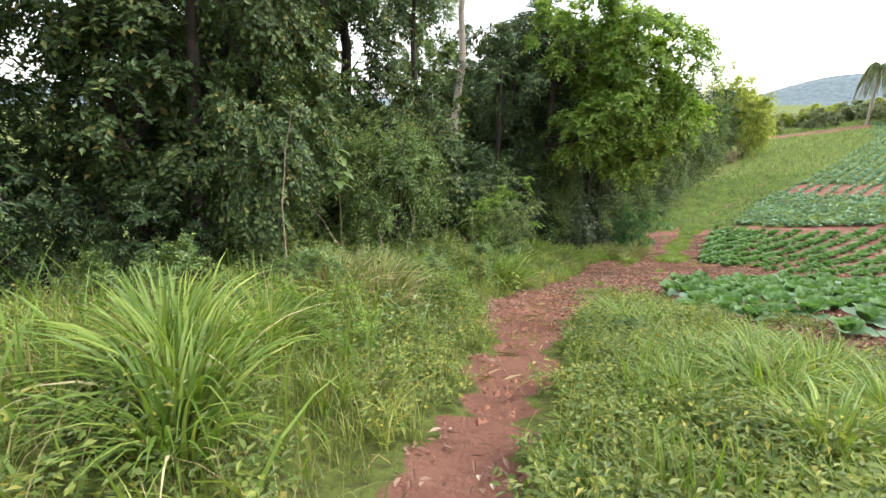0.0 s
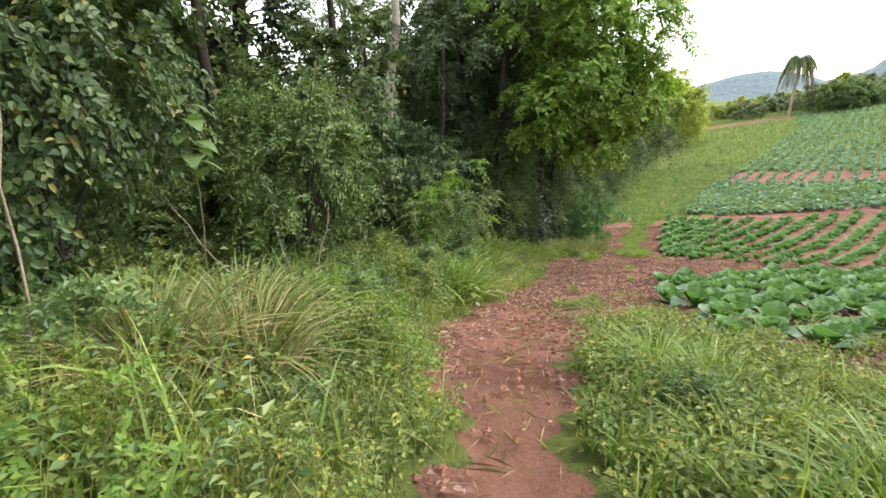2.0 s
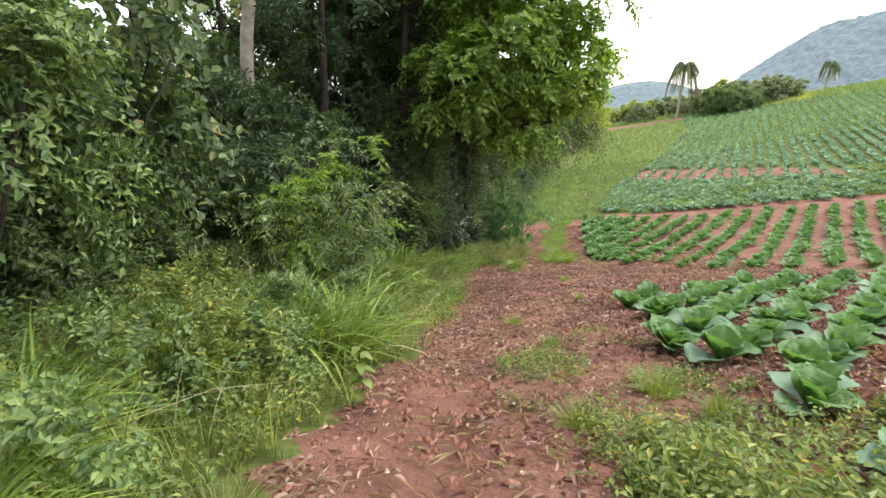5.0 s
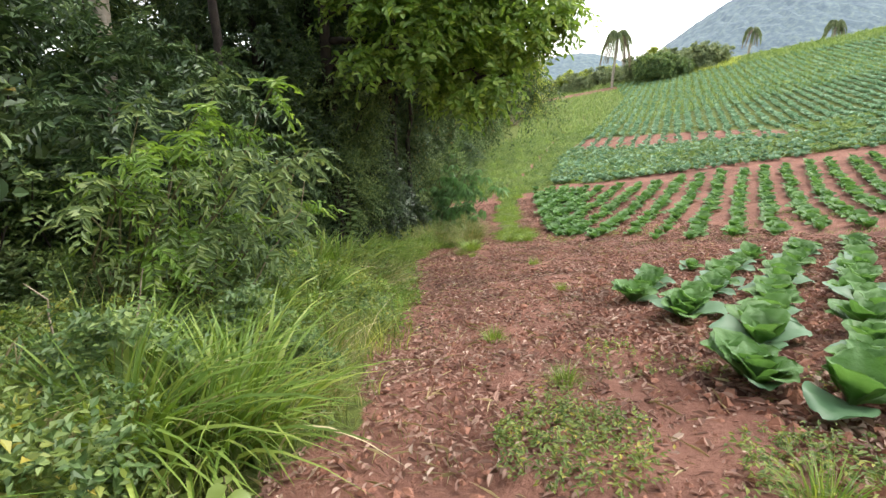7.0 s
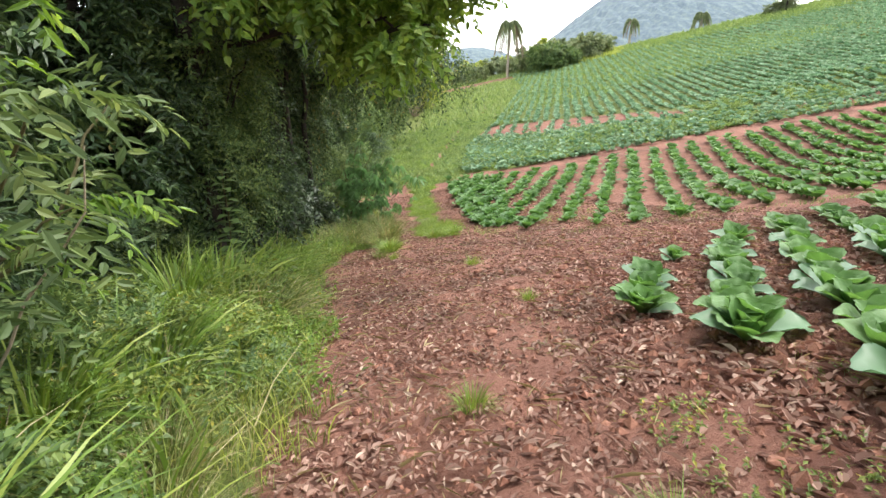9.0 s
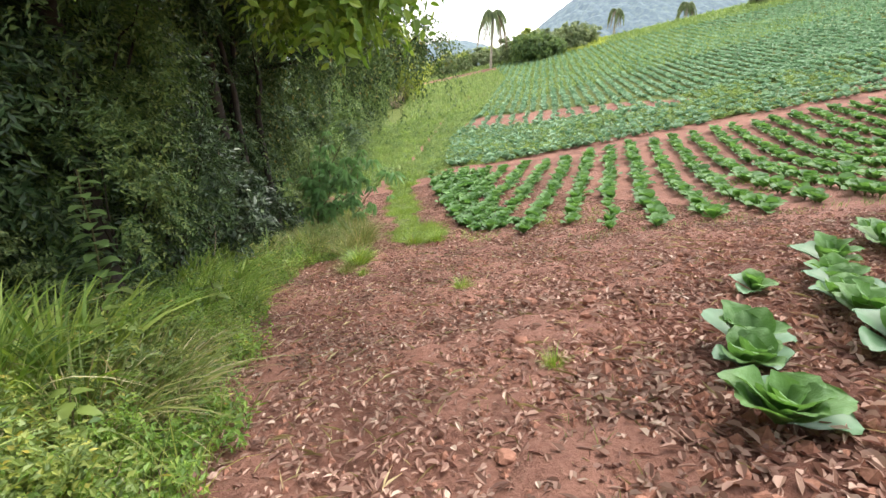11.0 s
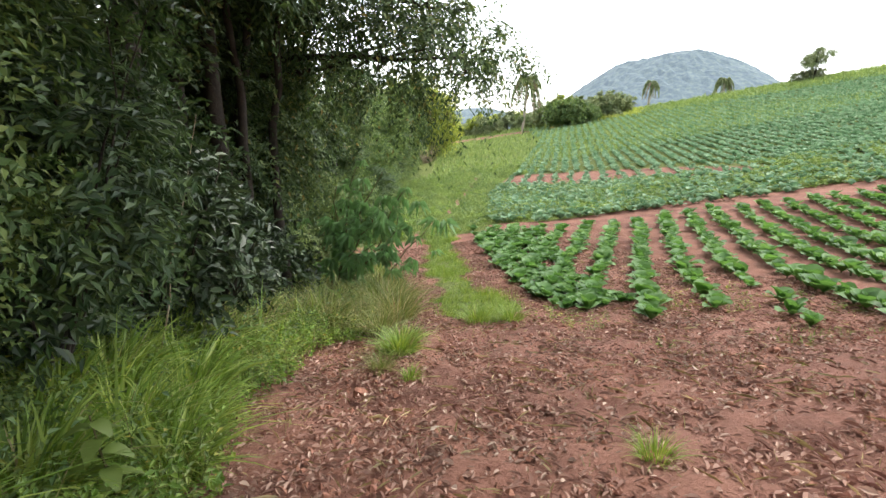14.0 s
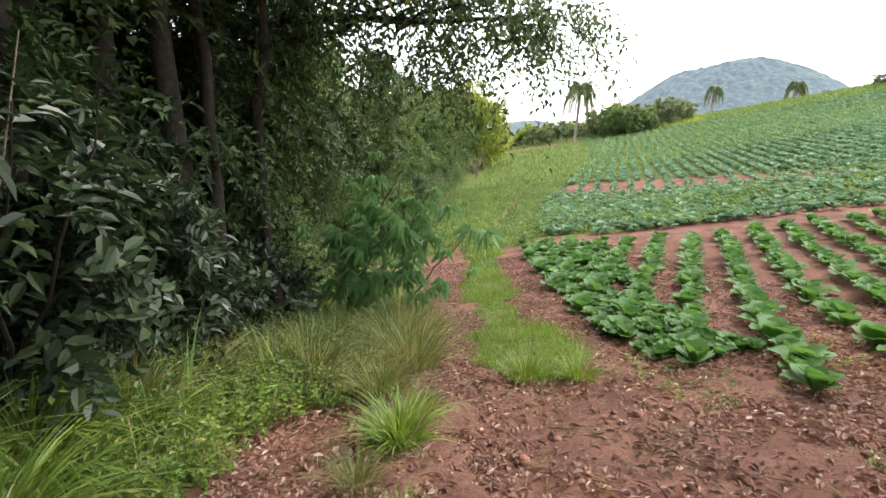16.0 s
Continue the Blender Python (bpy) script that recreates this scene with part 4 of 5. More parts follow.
herbs(2, scatter(rng, 9000, -6, 0.5, -1, 26, lambda x, y: left_verge(x, y) & (y > 3.8) & (x < np.interp(y, *PATH_LEFT) - 0.5)), LEAF_MID, 0.7, 0.065, 0.038, "knee-high green leafy weeds under the wood's edge", 9)
herbs(3, scatter(rng, 22000, -0.6, 4.2, -1, 10.5, right_verge), HERB, 0.36, 0.062, 0.03, "low leafy weeds between path and field")
herbs(4, scatter(rng, 5000, -2.6, 0.0, 14, 24, left_verge), LEAF_BRIGHT, 0.36, 0.065, 0.034, "fresh green low weeds beside the path")
herbs(5, scatter(rng, 1500, -0.9, 1.6, 8.3, 12.6, lambda x, y: np.array([noise.noise((a * 1.4, b * 1.4, 77)) for a, b in zip(x, y)]) > 0.18), HERB, 0.1, 0.035, 0.016, "scattered small weeds on the path")


herbs(7, scatter(rng, 1500, -1.2, 1.2, 9.6, 11.6, lambda x, y: ((x + 0.45) ** 2 + ((y - 10.7) / 1.3) ** 2 < 0.2) | ((x - 0.55) ** 2 + ((y - 10.2) / 1.2) ** 2 < 0.12)), HERB, 0.2, 0.04, 0.018, "patch of small weeds on the path")
herbs(8, scatter(rng, 2600, -0.4, 2.6, 7.6, 10.0, lambda x, y: np.array([noise.noise((a * 1.5, b * 1.5, 50)) for a, b in zip(x, y)]) > -0.05), HERB, 0.22, 0.045, 0.02, "weeds spreading at the end of the beds")


# bushy weeds in the verge
weed_bushes = [shrub(95 + k, (0.5, 0.5, 0.42), (HERB, LEAF_MID, LEAF_BRIGHT)[k], 150, 10, (0.05, 0.058, 0.046)[k], (0.028, 0.034, 0.026)[k], "weed_bush", ("low yellow-green bushy weed in the verge", "low dark green bushy weed in the verge", "low fresh green bushy weed in the verge")[k], 0.2, 0.2, 0.15, 2) for k in range(3)]
r = np.random.default_rng(96)
bx, by = scatter(r, 400, -5.6, 0.4, 3.6, 19.5, lambda x, y: left_verge(x + 0.35, y) & (x > np.interp(y, *WOOD) - 0.3))
for k, (x, y) in enumerate(list(zip(bx, by))[:85]):
    put(weed_bushes[(k * 7 + int(y)) % 3], x, y, r.uniform(0, 360), r.uniform(0.55, 1.15), -0.05, r.uniform(0.8, 1.25))
bx, by = scatter(r, 200, -0.3, 3.2, 1.5, 9.5, lambda x, y: right_verge(x - 0.3, y))
for k, (x, y) in enumerate(list(zip(bx, by))[:14]):
    put(weed_bushes[(k * 5) % 3], x, y, r.uniform(0, 360), r.uniform(0.4, 0.8), -0.05, r.uniform(0.7, 1.0))


for k, (x, y, size) in enumerate([(-2.1, 14.9, 0.9), (-2.5, 14.7, 1.0), (-2.4, 15.2, 0.9), (-1.9, 15.2, 0.8), (-1.85, 17.4, 0.8), (-1.95, 18.2, 0.9)]):
    put(weed_bushes[(0, 2)[k % 2]], x, y, 70 * k, size, -0.05)


def clump(seed, n, height, width, spread, dry, mat, label):
    """A big tussock: arching blades, some of them dead."""
    rng = np.random.default_rng(seed)
    thing = new("grass_clump")
    for name, m, k, h, w in (("tussock", mat, n, height, width), ("dead_straw", GRASS_DRY, dry, height * 0.8, width * 0.6)):
        if not k:
            continue
        a, q = rng.uniform(0, 6.28, k), np.sqrt(rng.uniform(0, 1, k))
        out = np.stack([np.cos(a), np.sin(a)], -1)
        base = np.concatenate([out * (q * spread * 0.35)[:, None], np.full((k, 1), -0.03)], 1)
        part(name, blades(rng, base, h * rng.uniform(0.5, 1.1, k), w * rng.uniform(0.6, 1.3, k), out * (0.15 + 0.95 * q * rng.uniform(0.5, 1.2, k))[:, None] + rng.normal(0, 0.12, (k, 2)), 1.0, 6), m, thing)
    return tagged(thing, label, "grass")


big = clump(1, 210, 0.95, 0.042, 0.9, 25, GRASS_BRIGHT, "big arching clump of bright green grass")
dryish = clump(2, 190, 0.85, 0.036, 0.9, 240, GRASS, "clump of tall grass with many dead straw blades")
lush = clump(6, 280, 0.75, 0.034, 0.8, 25, GRASS_BRIGHT, "lush clump of long green grass by the path")
small = clump(3, 180, 0.42, 0.013, 0.5, 30, GRASS_BRIGHT, "small green tuft of grass")
brown = clump(4, 260, 0.42, 0.006, 0.45, 150, GRASS, "brownish tuft of fine wiry grass")
yellow = clump(5, 280, 0.85, 0.017, 0.8, 220, GRASS, "yellowish tussock of grass in the path")
for x, y, s in [(-2.4, 2.1, 0.95), (-2.85, 2.4, 0.9), (-2.15, 1.75, 0.8), (-2.7, 3.2, 0.65), (-2.5, 11.2, 1.1), (-3.0, 10.8, 1.05), (-2.55, 16.35, 1.1), (-2.85, 16.0, 1.0), (-2.4, 16.9, 0.9), (-3.15, 16.5, 1.1), (-2.65, 10.9, 0.95), (-2.75, 11.6, 0.95), (-3.2, 11.5, 0.8), (-2.5, 16.4, 0.8), (-2.7, 20.4, 0.7), (-2.5, 21.6, 0.7)]:
    put(big, x, y, x * 999, s)
for x, y, s in [(-2.8, 5.4, 1.05), (-3.2, 5.0, 1.05), (-3.3, 6.1, 0.95), (-3.35, 10.4, 0.7), (-2.05, 16.1, 1.0), (-2.1, 16.6, 0.9), (-2.25, 15.8, 0.9), (-1.6, 23.6, 0.8), (-2.0, 22.9, 0.9)]:
    put(dryish, x, y, y * 777, s)
for x, y, s in [(-2.2, 20.3, 1.3), (-2.4, 19.6, 1.2), (-2.0, 21.2, 1.3), (-1.7, 20.7, 1.1), (-1.75, 21.7, 1.2), (-1.5, 22.3, 1.2), (-2.4, 16.6, 1.4), (-2.1, 14.2, 1.0), (-1.1, 24.0, 1.5), (0.55, 4.3, 1.3), (0.9, 4.8, 1.2), (0.25, 5.4, 1.2), (1.3, 4.2, 1.4), (1.6, 5.1, 1.3), (0.3, 6.4, 0.9), (1.19, 18.68, 0.55), (-0.53, 13.18, 0.5), (0.1, 22.4, 0.9), (0.4, 22.9, 0.9), (-0.2, 11.7, 0.5), (0.35, 9.9, 0.7), (-0.4, 9.3, 0.6), (0.6, 9.4, 0.6), (1.6, 23.6, 1.0), (2.1, 23.4, 0.9), (0.15, 21.2, 0.5), (-2.0, 2.9, 1.0), (0.9, 15.6, 0.4)]:
    put(small, x, y, y * 555, s)
for x, y, s in [(-2.2, 20.1, 1.0), (-1.95, 21.2, 0.95), (-1.85, 20.2, 0.9), (-1.75, 19.6, 0.8), (-2.05, 21.9, 0.9), (-2.55, 20.9, 1.1), (-2.3, 22.2, 1.0), (-1.75, 22.7, 0.8), (-2.35, 19.2, 0.9), (-2.5, 18.0, 0.9), (-2.6, 14.0, 1.0), (-2.9, 13.2, 0.9), (-3.4, 9.6, 0.9), (-3.7, 8.6, 0.8), (0.55, 4.1, 0.6), (0.75, 4.8, 0.75), (1.15, 4.4, 0.8), (1.3, 5.2, 0.75), (1.65, 4.8, 0.8), (0.05, 6.9, 0.7), (0.4, 6.6, 0.65), (0.6, 5.6, 0.6), (1.9, 4.0, 0.75), (1.3, 3.4, 0.7), (-3.0, 7.3, 0.8), (-3.3, 8.1, 0.8), (0.2, 22.3, 0.6)]:
    put(lush, x, y, y * 444, s)
for x, y, s in [(-1.75, 3.2, 1.15), (-1.95, 4.1, 0.9), (-2.3, 8.0, 0.9), (-0.1, 21.7, 0.8)]:
    put(brown, x, y, y * 333, s)
for x, y, s in [(-2.15, 12.3, 0.55), (-2.25, 12.9, 0.6), (-2.05, 11.7, 0.5), (-2.4, 13.4, 0.6), (0.5, 24.5, 1.0), (0.1, 23.5, 0.7), (-0.7, 24.3, 1.0), (0.35, 25.3, 1.15), (0.1, 25.8, 1.0), (0.7, 25.9, 0.9), (-0.5, 25.0, 1.0), (-0.9, 25.8, 1.0), (-0.3, 26.6, 0.9), (-1.2, 24.6, 0.9), (-0.1, 24.2, 0.8), (0.5, 27.2, 0.9), (0.9, 28.6, 0.8), (-0.6, 23.9, 0.8), (0.3, 29.4, 1.0), (-0.2, 28.0, 1.0), (0.8, 30.6, 1.0)]:
    put(yellow, x, y, y * 222, s)


# ---- cabbages ----
def cabbage_leaf(length, seed, nu=9, nv=7):
    """A broad cupped leaf with a pale midrib line and a wavy rim, growing along +y from the origin."""
    rng = np.random.default_rng(seed)
    u, v = np.meshgrid(np.linspace(0, 1, nu), np.linspace(-1, 1, nv), indexing="ij")
    w = np.where(u < 0.18, 0.05 + 0.6 * u, 0.0) + np.where(u >= 0.18, 0.43 * np.sqrt(np.clip(1 - ((u - 0.6) / 0.44) ** 2, 0, 1)) + 0.02, 0)
    wave = 0.035 * np.sin(v * 5 + u * 9 + rng.uniform(0, 6)) * np.abs(v) * u
    z = 0.3 * v**2 * w - 0.02 * np.exp(-((v / 0.15) ** 2)) + 1.5 * wave + 0.05 * u - 0.2 * u**3
    z = z + 0.02 * np.sin(u * 24) * (1 - np.abs(v)) * (nu > 6)
    pts = np.stack([v * w, u - 0.08 * np.abs(v) * (u > 0.8), z], -1).reshape(-1, 3) * length
    t = []
    for i in range(nu - 1):
        for j in range(nv - 1):
            b = i * nv + j
            t += [(b, b + 1, b + nv + 1), (b, b + nv + 1, b + nv)]
    return pts, t


LEAF_MESHES = [tri_mesh("leaf", *cabbage_leaf(s, k), smooth=True) for k, s in enumerate((0.36, 0.33, 0.28, 0.24))]


for me, rows_u in zip(LEAF_MESHES, (9,) * 4):
    u, w = np.meshgrid(np.arange(9), np.arange(7), indexing="ij")
    rib = np.where(w == 3, 0.55, np.where(u % 2 == 1, 0.14, 0.0)) * np.where(u == 8, 0.4, 1.0)
    me.attributes.new("rib", "FLOAT", "POINT").data.foreach_set("value", rib.astype(np.float32).ravel())


OUTER_MESH = LEAF_MESHES[0].copy()
OUTER_MESH.materials.clear()
OUTER_MESH.materials.append(CABBAGE_OUTER)


def whorl(rng, n=13):
    """The leaf poses of one plant: mesh number, tilt, turn, size."""
    for k in range(n):
        f = k / n
        yield (0 if f < 0.35 else 1 if f < 0.6 else 2 if f < 0.8 else 3), (32 if f < 0.25 else 44 + 38 * f) + rng.uniform(-12, 14), k * 137.5 + rng.uniform(-38, 38), rng.uniform(0.8, 1.2)


def cabbage(seed, meshes=LEAF_MESHES, n=11, label="broad-leaved green cabbage plant in red soil", group="cabbages in the first bed"):
    rng = np.random.default_rng(seed)
    thing = new("cabbage")
    for kind, tilt, turn, size in whorl(rng, n):
        leaf = part("leaf", OUTER_MESH if kind == 0 and tilt < 34 and meshes is LEAF_MESHES else meshes[kind], CABBAGE, thing)
        leaf.matrix_basis = pose(0, 0, 0.05, 0, 0, turn) @ pose(0, 0.02, 0, tilt) @ Matrix.Scale(size, 4)
    part("stalk", tube([(0, 0, -0.05), (0, 0, 0.04), (0, 0, 0.1)], (0.022, 0.024, 0.015), 6), STEM, thing)
    return tagged(thing, label, "cabbage", group)


def cheap_cabbage(seed, n, nu, nv):
    rng = np.random.default_rng(seed)
    pieces = []
    for kind, tilt, turn, size in whorl(rng, n):
        v, t = cabbage_leaf((0.36, 0.33, 0.28, 0.24)[kind], kind, nu, nv)
        m = pose(0, 0, 0.03, 0, 0, turn) @ pose(0, 0.02, 0, tilt) @ Matrix.Scale(size, 4)
        pieces.append((np.asarray(v) @ np.array(m.to_3x3()).T + np.array(m.translation), t))
    return joined(pieces)


ROW = np.array((math.sin(radians(33)), math.cos(radians(33))))


def rows(rng, x0, x1, y0, y1, gap, step, inside, jitter=0.06, way=ROW, phase=None):
    """Plants in rows over a rectangle, those for which inside(x, y) holds."""
    side = np.array((way[1], -way[0]))
    span = math.hypot(x1 - x0, y1 - y0)
    a, b = np.meshgrid(np.arange(-span, span, gap), np.arange(-span, span, step), indexing="ij")
    middle = np.array(((x0 + x1) / 2, (y0 + y1) / 2))
    if phase is not None:
        middle = middle - side * ((middle @ side - phase) % gap)
    p = middle + a[..., None] * side + (b + rng.uniform(0, step, (len(a), 1)))[..., None] * way
    p = p.reshape(-1, 2) + rng.normal(0, jitter, (a.size, 2))
    x, y = p.T
    keep = (x > x0) & (x < x1) & (y > y0) & (y < y1) & inside(x, y)
    return x[keep], y[keep]


rng = np.random.default_rng(300)
plants = [cabbage(k) for k in range(4)]
x1, y1 = rows(rng, 0.5, 9.5, 8.0, 20, 0.74, 0.46, lambda x, y: (y < far_edge(x)) & (x > np.interp(y, (8, 8.4, 9.3, 10.4, 11.3, 11.8, 12.5, 13.3, 14.2), (1.1, 1.0, 1.1, 0.97, 0.85, 1.2, 1.35, 1.35, 1.25))), 0.05, np.array((math.sin(radians(41)), math.cos(radians(41)))), -6.62)
near_first = set(np.argsort(np.hypot(x1 - 0.5, y1 - 11))[:130].tolist())
for k, (x, y) in enumerate(zip(x1, y1)):
    if k in near_first:
        put(plants[k % 4], x, y, rng.uniform(0, 360), rng.uniform(0.7, 0.98))
for x, y, s in [(3.15, 16.05, 0.6), (0.97, 11.25, 0.82), (1.38, 14.2, 0.9), (1.6, 13.25, 0.95), (3.0, 6.6, 0.8), (3.4, 5.6, 0.8), (2.6, 5.6, 0.7), (3.0, 4.6, 0.75), (2.2, 4.5, 0.6), (3.6, 7.4, 0.9), (2.7, 7.4, 0.8), (2.5, 3.6, 0.7), (3.2, 3.4, 0.7)]:
    put(plants[int(x * 10) % 4], x, y, x * 500, s)

# the second bed beyond the bare band: the nearer plants are things, the rest one mass
light = [cheap_cabbage(400 + k, 9, 5, 4) for k in range(4)]
YOUNG_MESHES = [tri_mesh("leaf", *cabbage_leaf(s, k, 5, 4), smooth=True) for k, s in enumerate((0.36, 0.33, 0.28, 0.24))]
bed_left = lambda y: np.interp(y, (19, 21, 22.5, 25, 30, 36), (5.6, 4.2, 3.2, 3.1, 4.0, 5.2))
second = lambda x, y: (x > bed_left(y)) & (y < track_y(x) - 0.9) & (y > np.interp(x, (3.2, 4.5, 5.6, 7.2, 8.3, 12, 30), (22.6, 21.0, 20.1, 19.3, 18.8, 18.0, 15.5)))
x2, y2 = rows(rng, 3, 30, 15, 37, 0.87, 0.31, second)
gap_rows = (y2 < 24.5) & (np.abs(x2 - 0.65 * (y2 - 22) - 5.2) < 0.9) & (rng.uniform(0, 1, len(x2)) < 0.55)
x2, y2 = x2[~gap_rows], y2[~gap_rows]
order = np.argsort(np.hypot(x2 - 1, y2 - 18))
young = [cabbage(420 + k, YOUNG_MESHES, 9, "young green cabbage plant in a long row", "cabbages in the second bed") for k in range(4)]
for k in order[:150]:
    put(young[k % 4], x2[k], y2[k], rng.uniform(0, 360), rng.uniform(0.5, 0.84))


def crop(name, x, y, kinds, size, mat, label):
    """Many plants as one mass."""
    rng = np.random.default_rng(len(x))
    pieces = []
    for k in range(len(kinds)):
        px, py = x[k::len(kinds)], y[k::len(kinds)]
        v, t = np.asarray(kinds[k][0], np.float32), np.asarray(kinds[k][1])
        a, s = rng.uniform(0, 6.28, len(px)), size * rng.uniform(0.75, 1.15, len(px))
        c, d = np.cos(a) * s, np.sin(a) * s
        pos = np.stack([c[:, None] * v[:, 0] - d[:, None] * v[:, 1] + px[:, None], d[:, None] * v[:, 0] + c[:, None] * v[:, 1] + py[:, None], s[:, None] * v[:, 2] + ground_z(px, py)[:, None]], -1)
        pieces.append((pos, (np.arange(len(px))[:, None, None] * len(v) + t).reshape(-1, 3)))
    ob = part(name, joined(pieces), mat, None, label)
    return tagged(ob, category="cabbages", kind="stuff")


rest = order[150:]
far_first = np.array([k for k in range(len(x1)) if k not in near_first])
crop("cabbage_rows", x1[far_first], y1[far_first], [cheap_cabbage(410 + k, 11, 7, 5) for k in range(4)], 0.85, CABBAGE, "rows of green cabbages in the first bed")
crop("cabbage_rows", x2[rest], y2[rest], light, 0.9, CABBAGE, "rows of young green cabbages in red soil")
xd, yd = scatter(rng, 1700, 3, 12, 23.6, 35, lambda x, y: second(x, y) & (x < bed_left(y) + 0.9 + 0.14 * (y - 22)))
crop("cabbage_rows", xd[:420], yd[:420], light, 0.55, CABBAGE, "crowded young cabbages along the bed's edge")
coarse = [cheap_cabbage(500 + k, 7, 4, 3) for k in range(3)]
UP = np.array((math.sin(radians(26)), math.cos(radians(26))))
BESIDE_TRACK = np.array((math.sin(radians(100)), math.cos(radians(100))))
third = lambda x, y: (x > np.interp(y, (30, 36, 47, 62, 90), (5, 5.8, 9.5, 18, 31))) & (y > track_y(x) + 0.9) & (np.hypot(x, y - 18) < 62) & (x > -10)
sparse = lambda x, y: (np.abs(y + 1.04 * x - 66.6) < 3.8) & (x < 25)
below = lambda x, y: y + 1.04 * x < 66.6
x3, y3 = rows(rng, 4, 62, 18, 75, 0.82, 0.4, lambda x, y: third(x, y) & ~sparse(x, y) & below(x, y), 0.08, BESIDE_TRACK)
crop("cabbage_rows", x3, y3, coarse, 0.95, CABBAGE_HAZED, "rows of green cabbages beside the track")
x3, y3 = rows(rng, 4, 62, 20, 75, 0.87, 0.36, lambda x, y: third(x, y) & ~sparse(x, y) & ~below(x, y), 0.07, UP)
crop("cabbage_rows", x3, y3, coarse, 0.95, CABBAGE_HAZED, "rows of cabbages up the slope, painted haze makes them blue-green")
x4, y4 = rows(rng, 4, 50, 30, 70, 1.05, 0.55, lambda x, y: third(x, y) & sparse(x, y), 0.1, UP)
crop("cabbage_rows", x4, y4, coarse, 0.8, CABBAGE_HAZED, "sparse rows of cabbages with bare soil between")
upper = lambda x, y: (x > np.interp(y, (30, 36, 47, 62, 90, 120), (5, 5.8, 9.5, 18, 31, 40))) & (y > track_y(x) + 0.9) & (np.hypot(x, y - 18) >= 62) & (np.hypot(x, y - 18) < 99)
x5, y5 = rows(rng, 10, 100, 20, 120, 1.0, 0.45, upper, 0.1, UP)
crop("cabbage_rows", x5, y5, [cheap_cabbage(600 + k, 5, 3, 3) for k in range(2)], 1.15, CABBAGE_HAZED, "far rows of cabbages below the ridge, painted haze makes them blue-green")
x6, y6 = scatter(rng, 60000, 4, 44, 28, 52, lambda x, y: (x > np.interp(y, (36, 47, 62), (4.6, 8.0, 16))) & (y > track_y(x) + 1.3) & (np.array([noise.noise((a * 0.3, b * 0.3, 8)) for a, b in zip(x, y)]) > -0.1) & (y < track_y(x) + 10))
herbs(6, (x6[:16000], y6[:16000]), GRASS_FAR, 0.28, 0.14, 0.075, "light green weeds grown up among the rows", 6)

herbs(10, scatter(rng, 7000, -1, 18, 34, 64, lambda x, y: (bare(x, y) < 0.4) & (x > np.interp(y, *WOOD)) & (np.array([noise.noise((a * 0.5, b * 0.5, 66)) for a, b in zip(x, y)]) > 0.0)), LEAF_MID, 0.5, 0.16, 0.07, "darker weeds standing in the meadow", 6)
herbs(11, scatter(rng, 5000, -1, 18, 32, 64, lambda x, y: (bare(x, y) < 0.4) & (x > np.interp(y, *WOOD)) & (np.array([noise.noise((a * 0.7, b * 0.7, 67)) for a, b in zip(x, y)]) > 0.1)), LEAF_BRIGHT, 0.4, 0.14, 0.06, "fresh green weeds standing in the meadow", 6)
# small dark-leaved weeds and seedlings that fringe the beds and the track
herbs(9, scatter(rng, 2600, 2.5, 16, 19.8, 24, lambda x, y: (y > 20.6 + 0.08 * x) & (np.array([noise.noise((a * 0.9, b * 0.9, 60)) for a, b in zip(x, y)]) > 0.1)), HERB, 0.12, 0.05, 0.026, "small weeds along the near edge of the second bed", 5)
# ---- leaf litter, clods and stones ----
rng = np.random.default_rng(700)
def littered(x, y):
    d = np.array([noise.noise((a * 0.9, b * 0.9, 21)) + 0.5 * noise.noise((a * 2.7, b * 2.7, 22)) for a, b in zip(x, y)])
    trodden = np.exp(-((x - np.interp(y, (0, 3, 6, 8.5, 11, 13), (-0.5, -0.85, -1.05, -1.4, -1.2, -0.9))) / 0.42) ** 2) * (y < 10.5)
    more = np.clip((y - 7) / 5, 0, 1)
    return (bare(x, y) > 0.45) & (rng.uniform(-0.9, 1.0, len(x)) < d * 1.3 + 0.6 * more - 0.28 - 1.1 * trodden)
x, y = scatter(rng, 210000, -2.7, 7.5, 0, 34, littered)
k = len(x)
a = rng.uniform(0, 6.28, k)
base = np.stack([x, y, ground_z(x, y) + rng.uniform(0.005, 0.03, k)], -1)
go = np.stack([np.cos(a), np.sin(a), rng.normal(0.05, 0.2, k)], -1)
grown = 1 + 0.35 * np.clip((x - 0.2) / 0.8, 0, 1) * (y < 18)
shape = leaves(base, go, np.array([0, 0, 1.0]) + rng.normal(0, 0.4, (k, 3)), (0.028 + 0.08 * rng.uniform(0, 1, k) ** 1.6) * grown, rng.uniform(0.01, 0.038, k) * grown, 0.38, True)
litter = part("leaf_litter", shape, LITTER, None, "curled dry brown fallen leaves on the red soil")
tagged(litter, category="leaf litter", kind="stuff")
x, y = scatter(rng, 9000, -2.4, 7, 4, 30, lambda x, y: bare(x, y) > 0.6)
k = len(x)
a = rng.uniform(0, 6.28, k)
base = np.stack([x, y, ground_z(x, y) + 0.015], -1)
shape = leaves(base, np.stack([np.cos(a), np.sin(a), rng.normal(0, 0.1, k)], -1), np.array([0, 0, 1.0]) + rng.normal(0, 0.2, (k, 3)), rng.uniform(0.08, 0.3, k), rng.uniform(0.004, 0.01, k), 0.3)
tagged(part("straw", shape, GRASS_DRY, None, "bits of dry straw and twigs on the soil"), category="straw", kind="stuff")


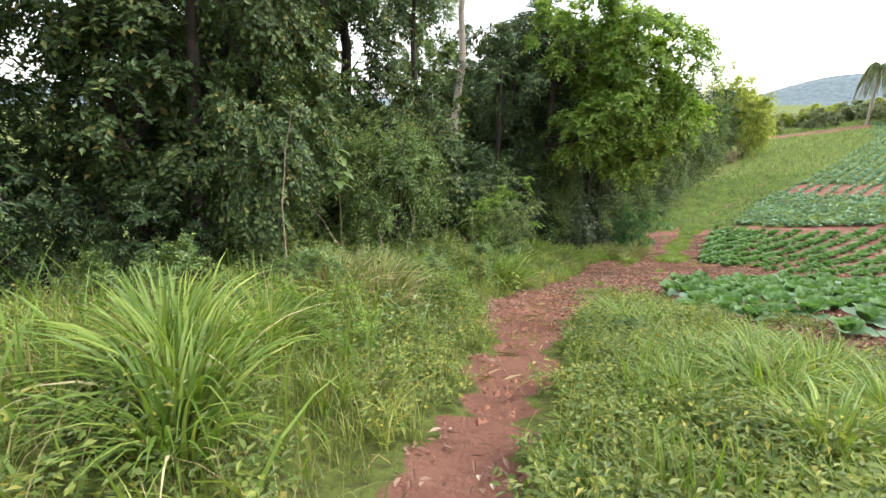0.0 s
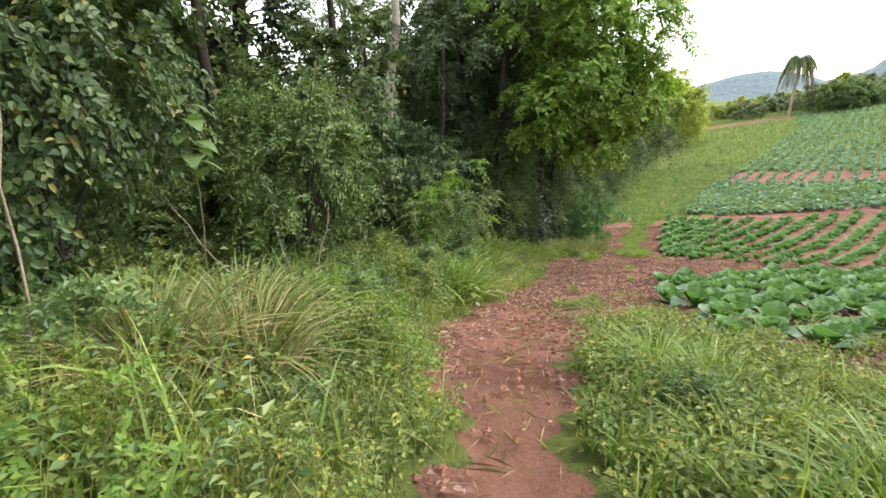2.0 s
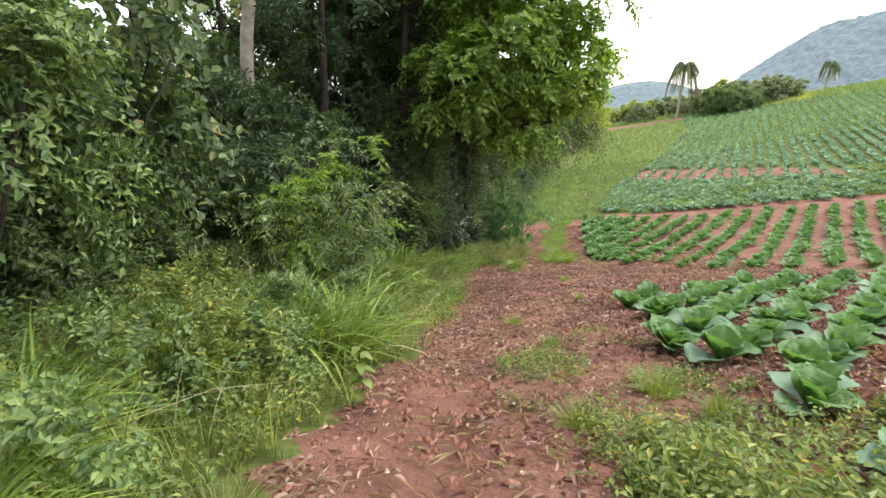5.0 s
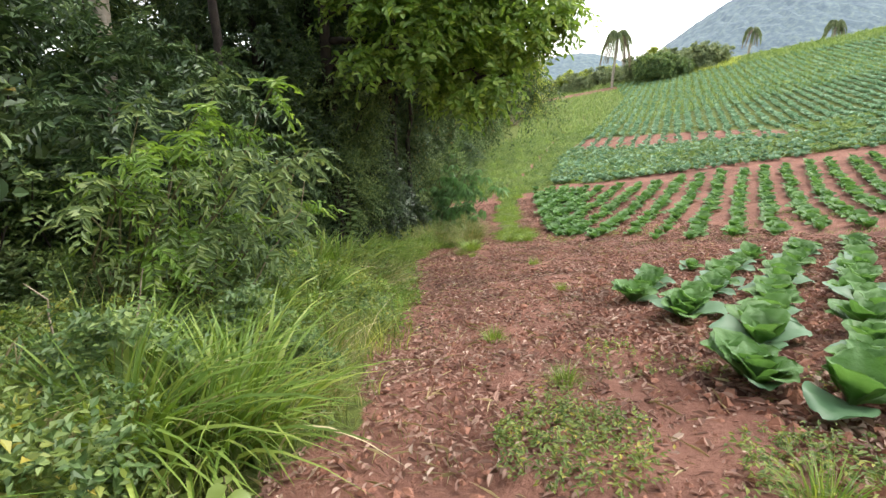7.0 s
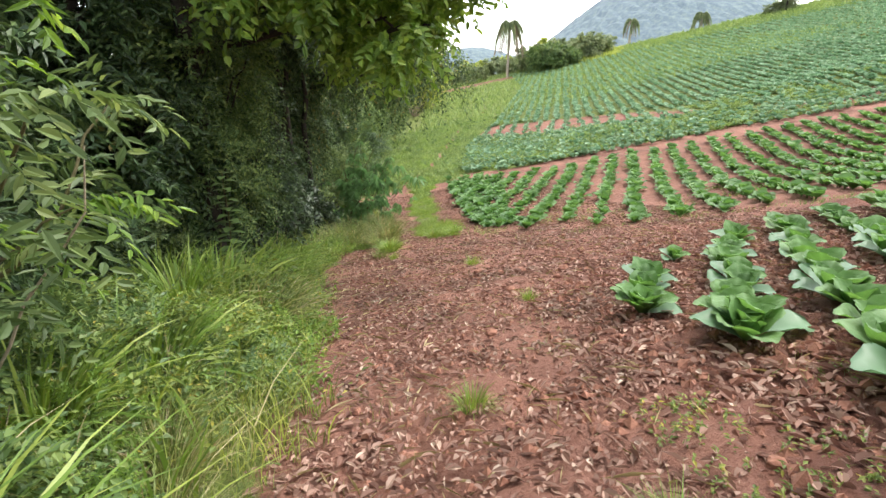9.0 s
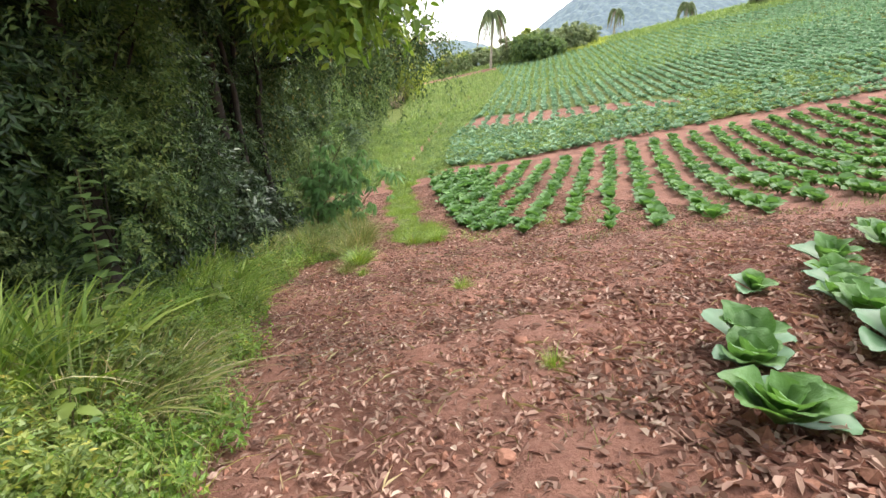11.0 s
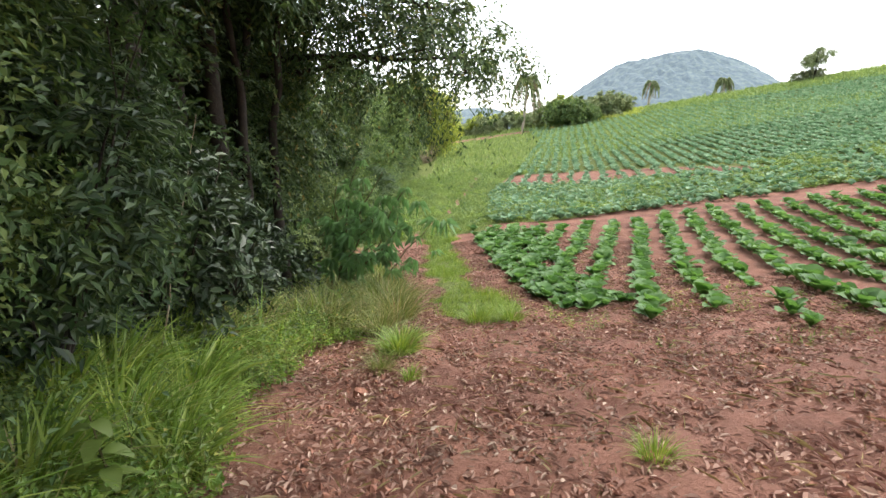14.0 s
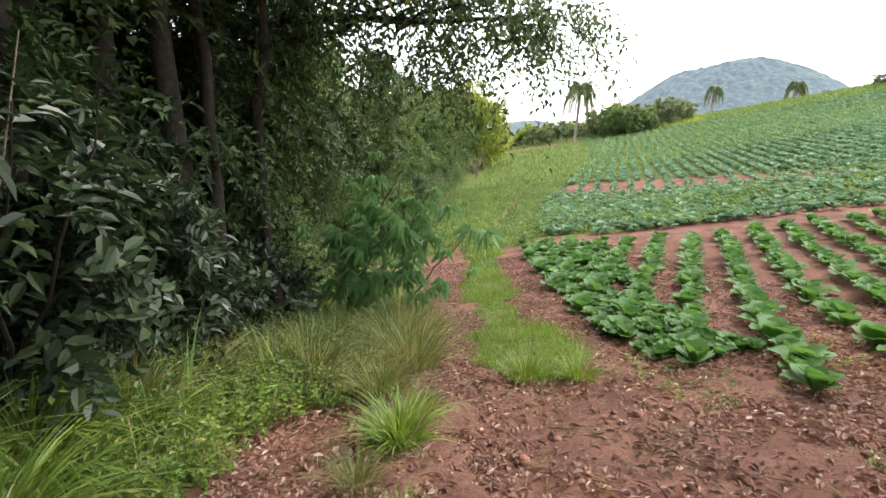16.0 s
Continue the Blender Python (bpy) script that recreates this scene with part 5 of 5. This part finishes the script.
def crumbs(seed, n, x0, x1, y0, y1, small, large, keep, label):
    """Crumbs of earth: squashed eight-sided grains with uneven corners."""
    r = np.random.default_rng(seed)
    x, y = scatter(r, n, x0, x1, y0, y1, keep)
    n = len(x)
    corners = np.array([(1, 0, 0), (-1, 0, 0), (0, 1, 0), (0, -1, 0), (0, 0, 0.8), (0, 0, -0.5)])
    faces = np.array([(0, 2, 4), (2, 1, 4), (1, 3, 4), (3, 0, 4), (2, 0, 5), (1, 2, 5), (3, 1, 5), (0, 3, 5)])
    size = small + (large - small) * r.uniform(0, 1, n) ** 3
    v = corners[None] * r.uniform(0.55, 1.25, (n, 6, 1)) + r.normal(0, 0.12, (n, 6, 3))
    a = r.uniform(0, 6.28, n)[:, None]
    v = np.stack([v[..., 0] * np.cos(a) - v[..., 1] * np.sin(a), v[..., 0] * np.sin(a) + v[..., 1] * np.cos(a), v[..., 2]], -1) * size[:, None, None]
    v = v + np.stack([x, y, ground_z(x, y) + 0.01], -1)[:, None]
    tagged(part("soil_crumbs", (v, (np.arange(n)[:, None, None] * 6 + faces).reshape(-1, 3)), STONE, None, label), category="soil", kind="stuff")


crumbs(61, 26000, -2.4, 5.5, 3, 24, 0.006, 0.045, lambda x, y: (bare(x, y) > 0.5) & (np.array([noise.noise((a * 0.8, b * 0.8, 33)) + 0.4 * noise.noise((a * 3, b * 3, 34)) for a, b in zip(x, y)]) > -0.15), "loose red crumbs of earth on the bare soil")
crumbs(62, 9000, 0.4, 6, 9, 18.5, 0.012, 0.07, lambda x, y: (y < far_edge(x) + 1.5) & (bare(x, y) > 0.5) & (x > np.interp(y, (9, 11, 13, 15, 17), (0.9, 0.3, 0.6, 1.0, 1.4))), "coarse clods of tilled red earth beside the bed")


def lump(seed, size):
    bm = bmesh.new()
    bmesh.ops.create_icosphere(bm, subdivisions=2, radius=size)
    for v in bm.verts:
        v.co *= 1 + 0.35 * noise.noise(v.co * (1.6 / size) + Vector((seed, 0, 0))) + 0.2 * noise.noise(v.co * (4 / size) + Vector((seed, 5, 0)))
        v.co.z *= 0.7
    me = bpy.data.meshes.new("clod")
    bm.to_mesh(me)
    bm.free()
    me.materials.append(STONE)
    return me


lumps = [lump(k * 3.1, 0.05) for k in range(5)]
rng = np.random.default_rng(800)
special = [(-0.4, 20.95, 1.3), (1.0, 17.8, 1.6), (0.1, 14.6, 1.2), (1.5, 17.3, 1.7), (1.25, 17.5, 1.2), (2.0, 16.9, 1.5), (-0.2, 14.2, 1.0), (0.9, 16.2, 1.3), (1.7, 16.5, 1.1), (2.4, 17.4, 1.2)]
cx, cy = scatter(rng, 900, -2.2, 5.5, 6, 24, lambda x, y: (bare(x, y) > 0.7) & (rng.uniform(0, 1, len(x)) < np.clip((x + 1.5) / 3.5, 0.05, 1)))
for k, (x, y, s) in enumerate([(p, q, 1.05 * z) for p, q, z in special] + [(a, b, rng.uniform(0.15, 0.9) ** 1.3 + 0.12) for a, b in list(zip(cx, cy))[:320]]):
    ob = new("soil_clod", lumps[k % 5])
    ob.matrix_basis = pose(*spot(x, y, 0.012 * s), rng.uniform(-20, 20), rng.uniform(-20, 20), rng.uniform(0, 360)) @ Matrix.Scale(s, 4)
    tagged(ob, "crumbly red clod of earth on the soil", "clod", "clods on the soil")
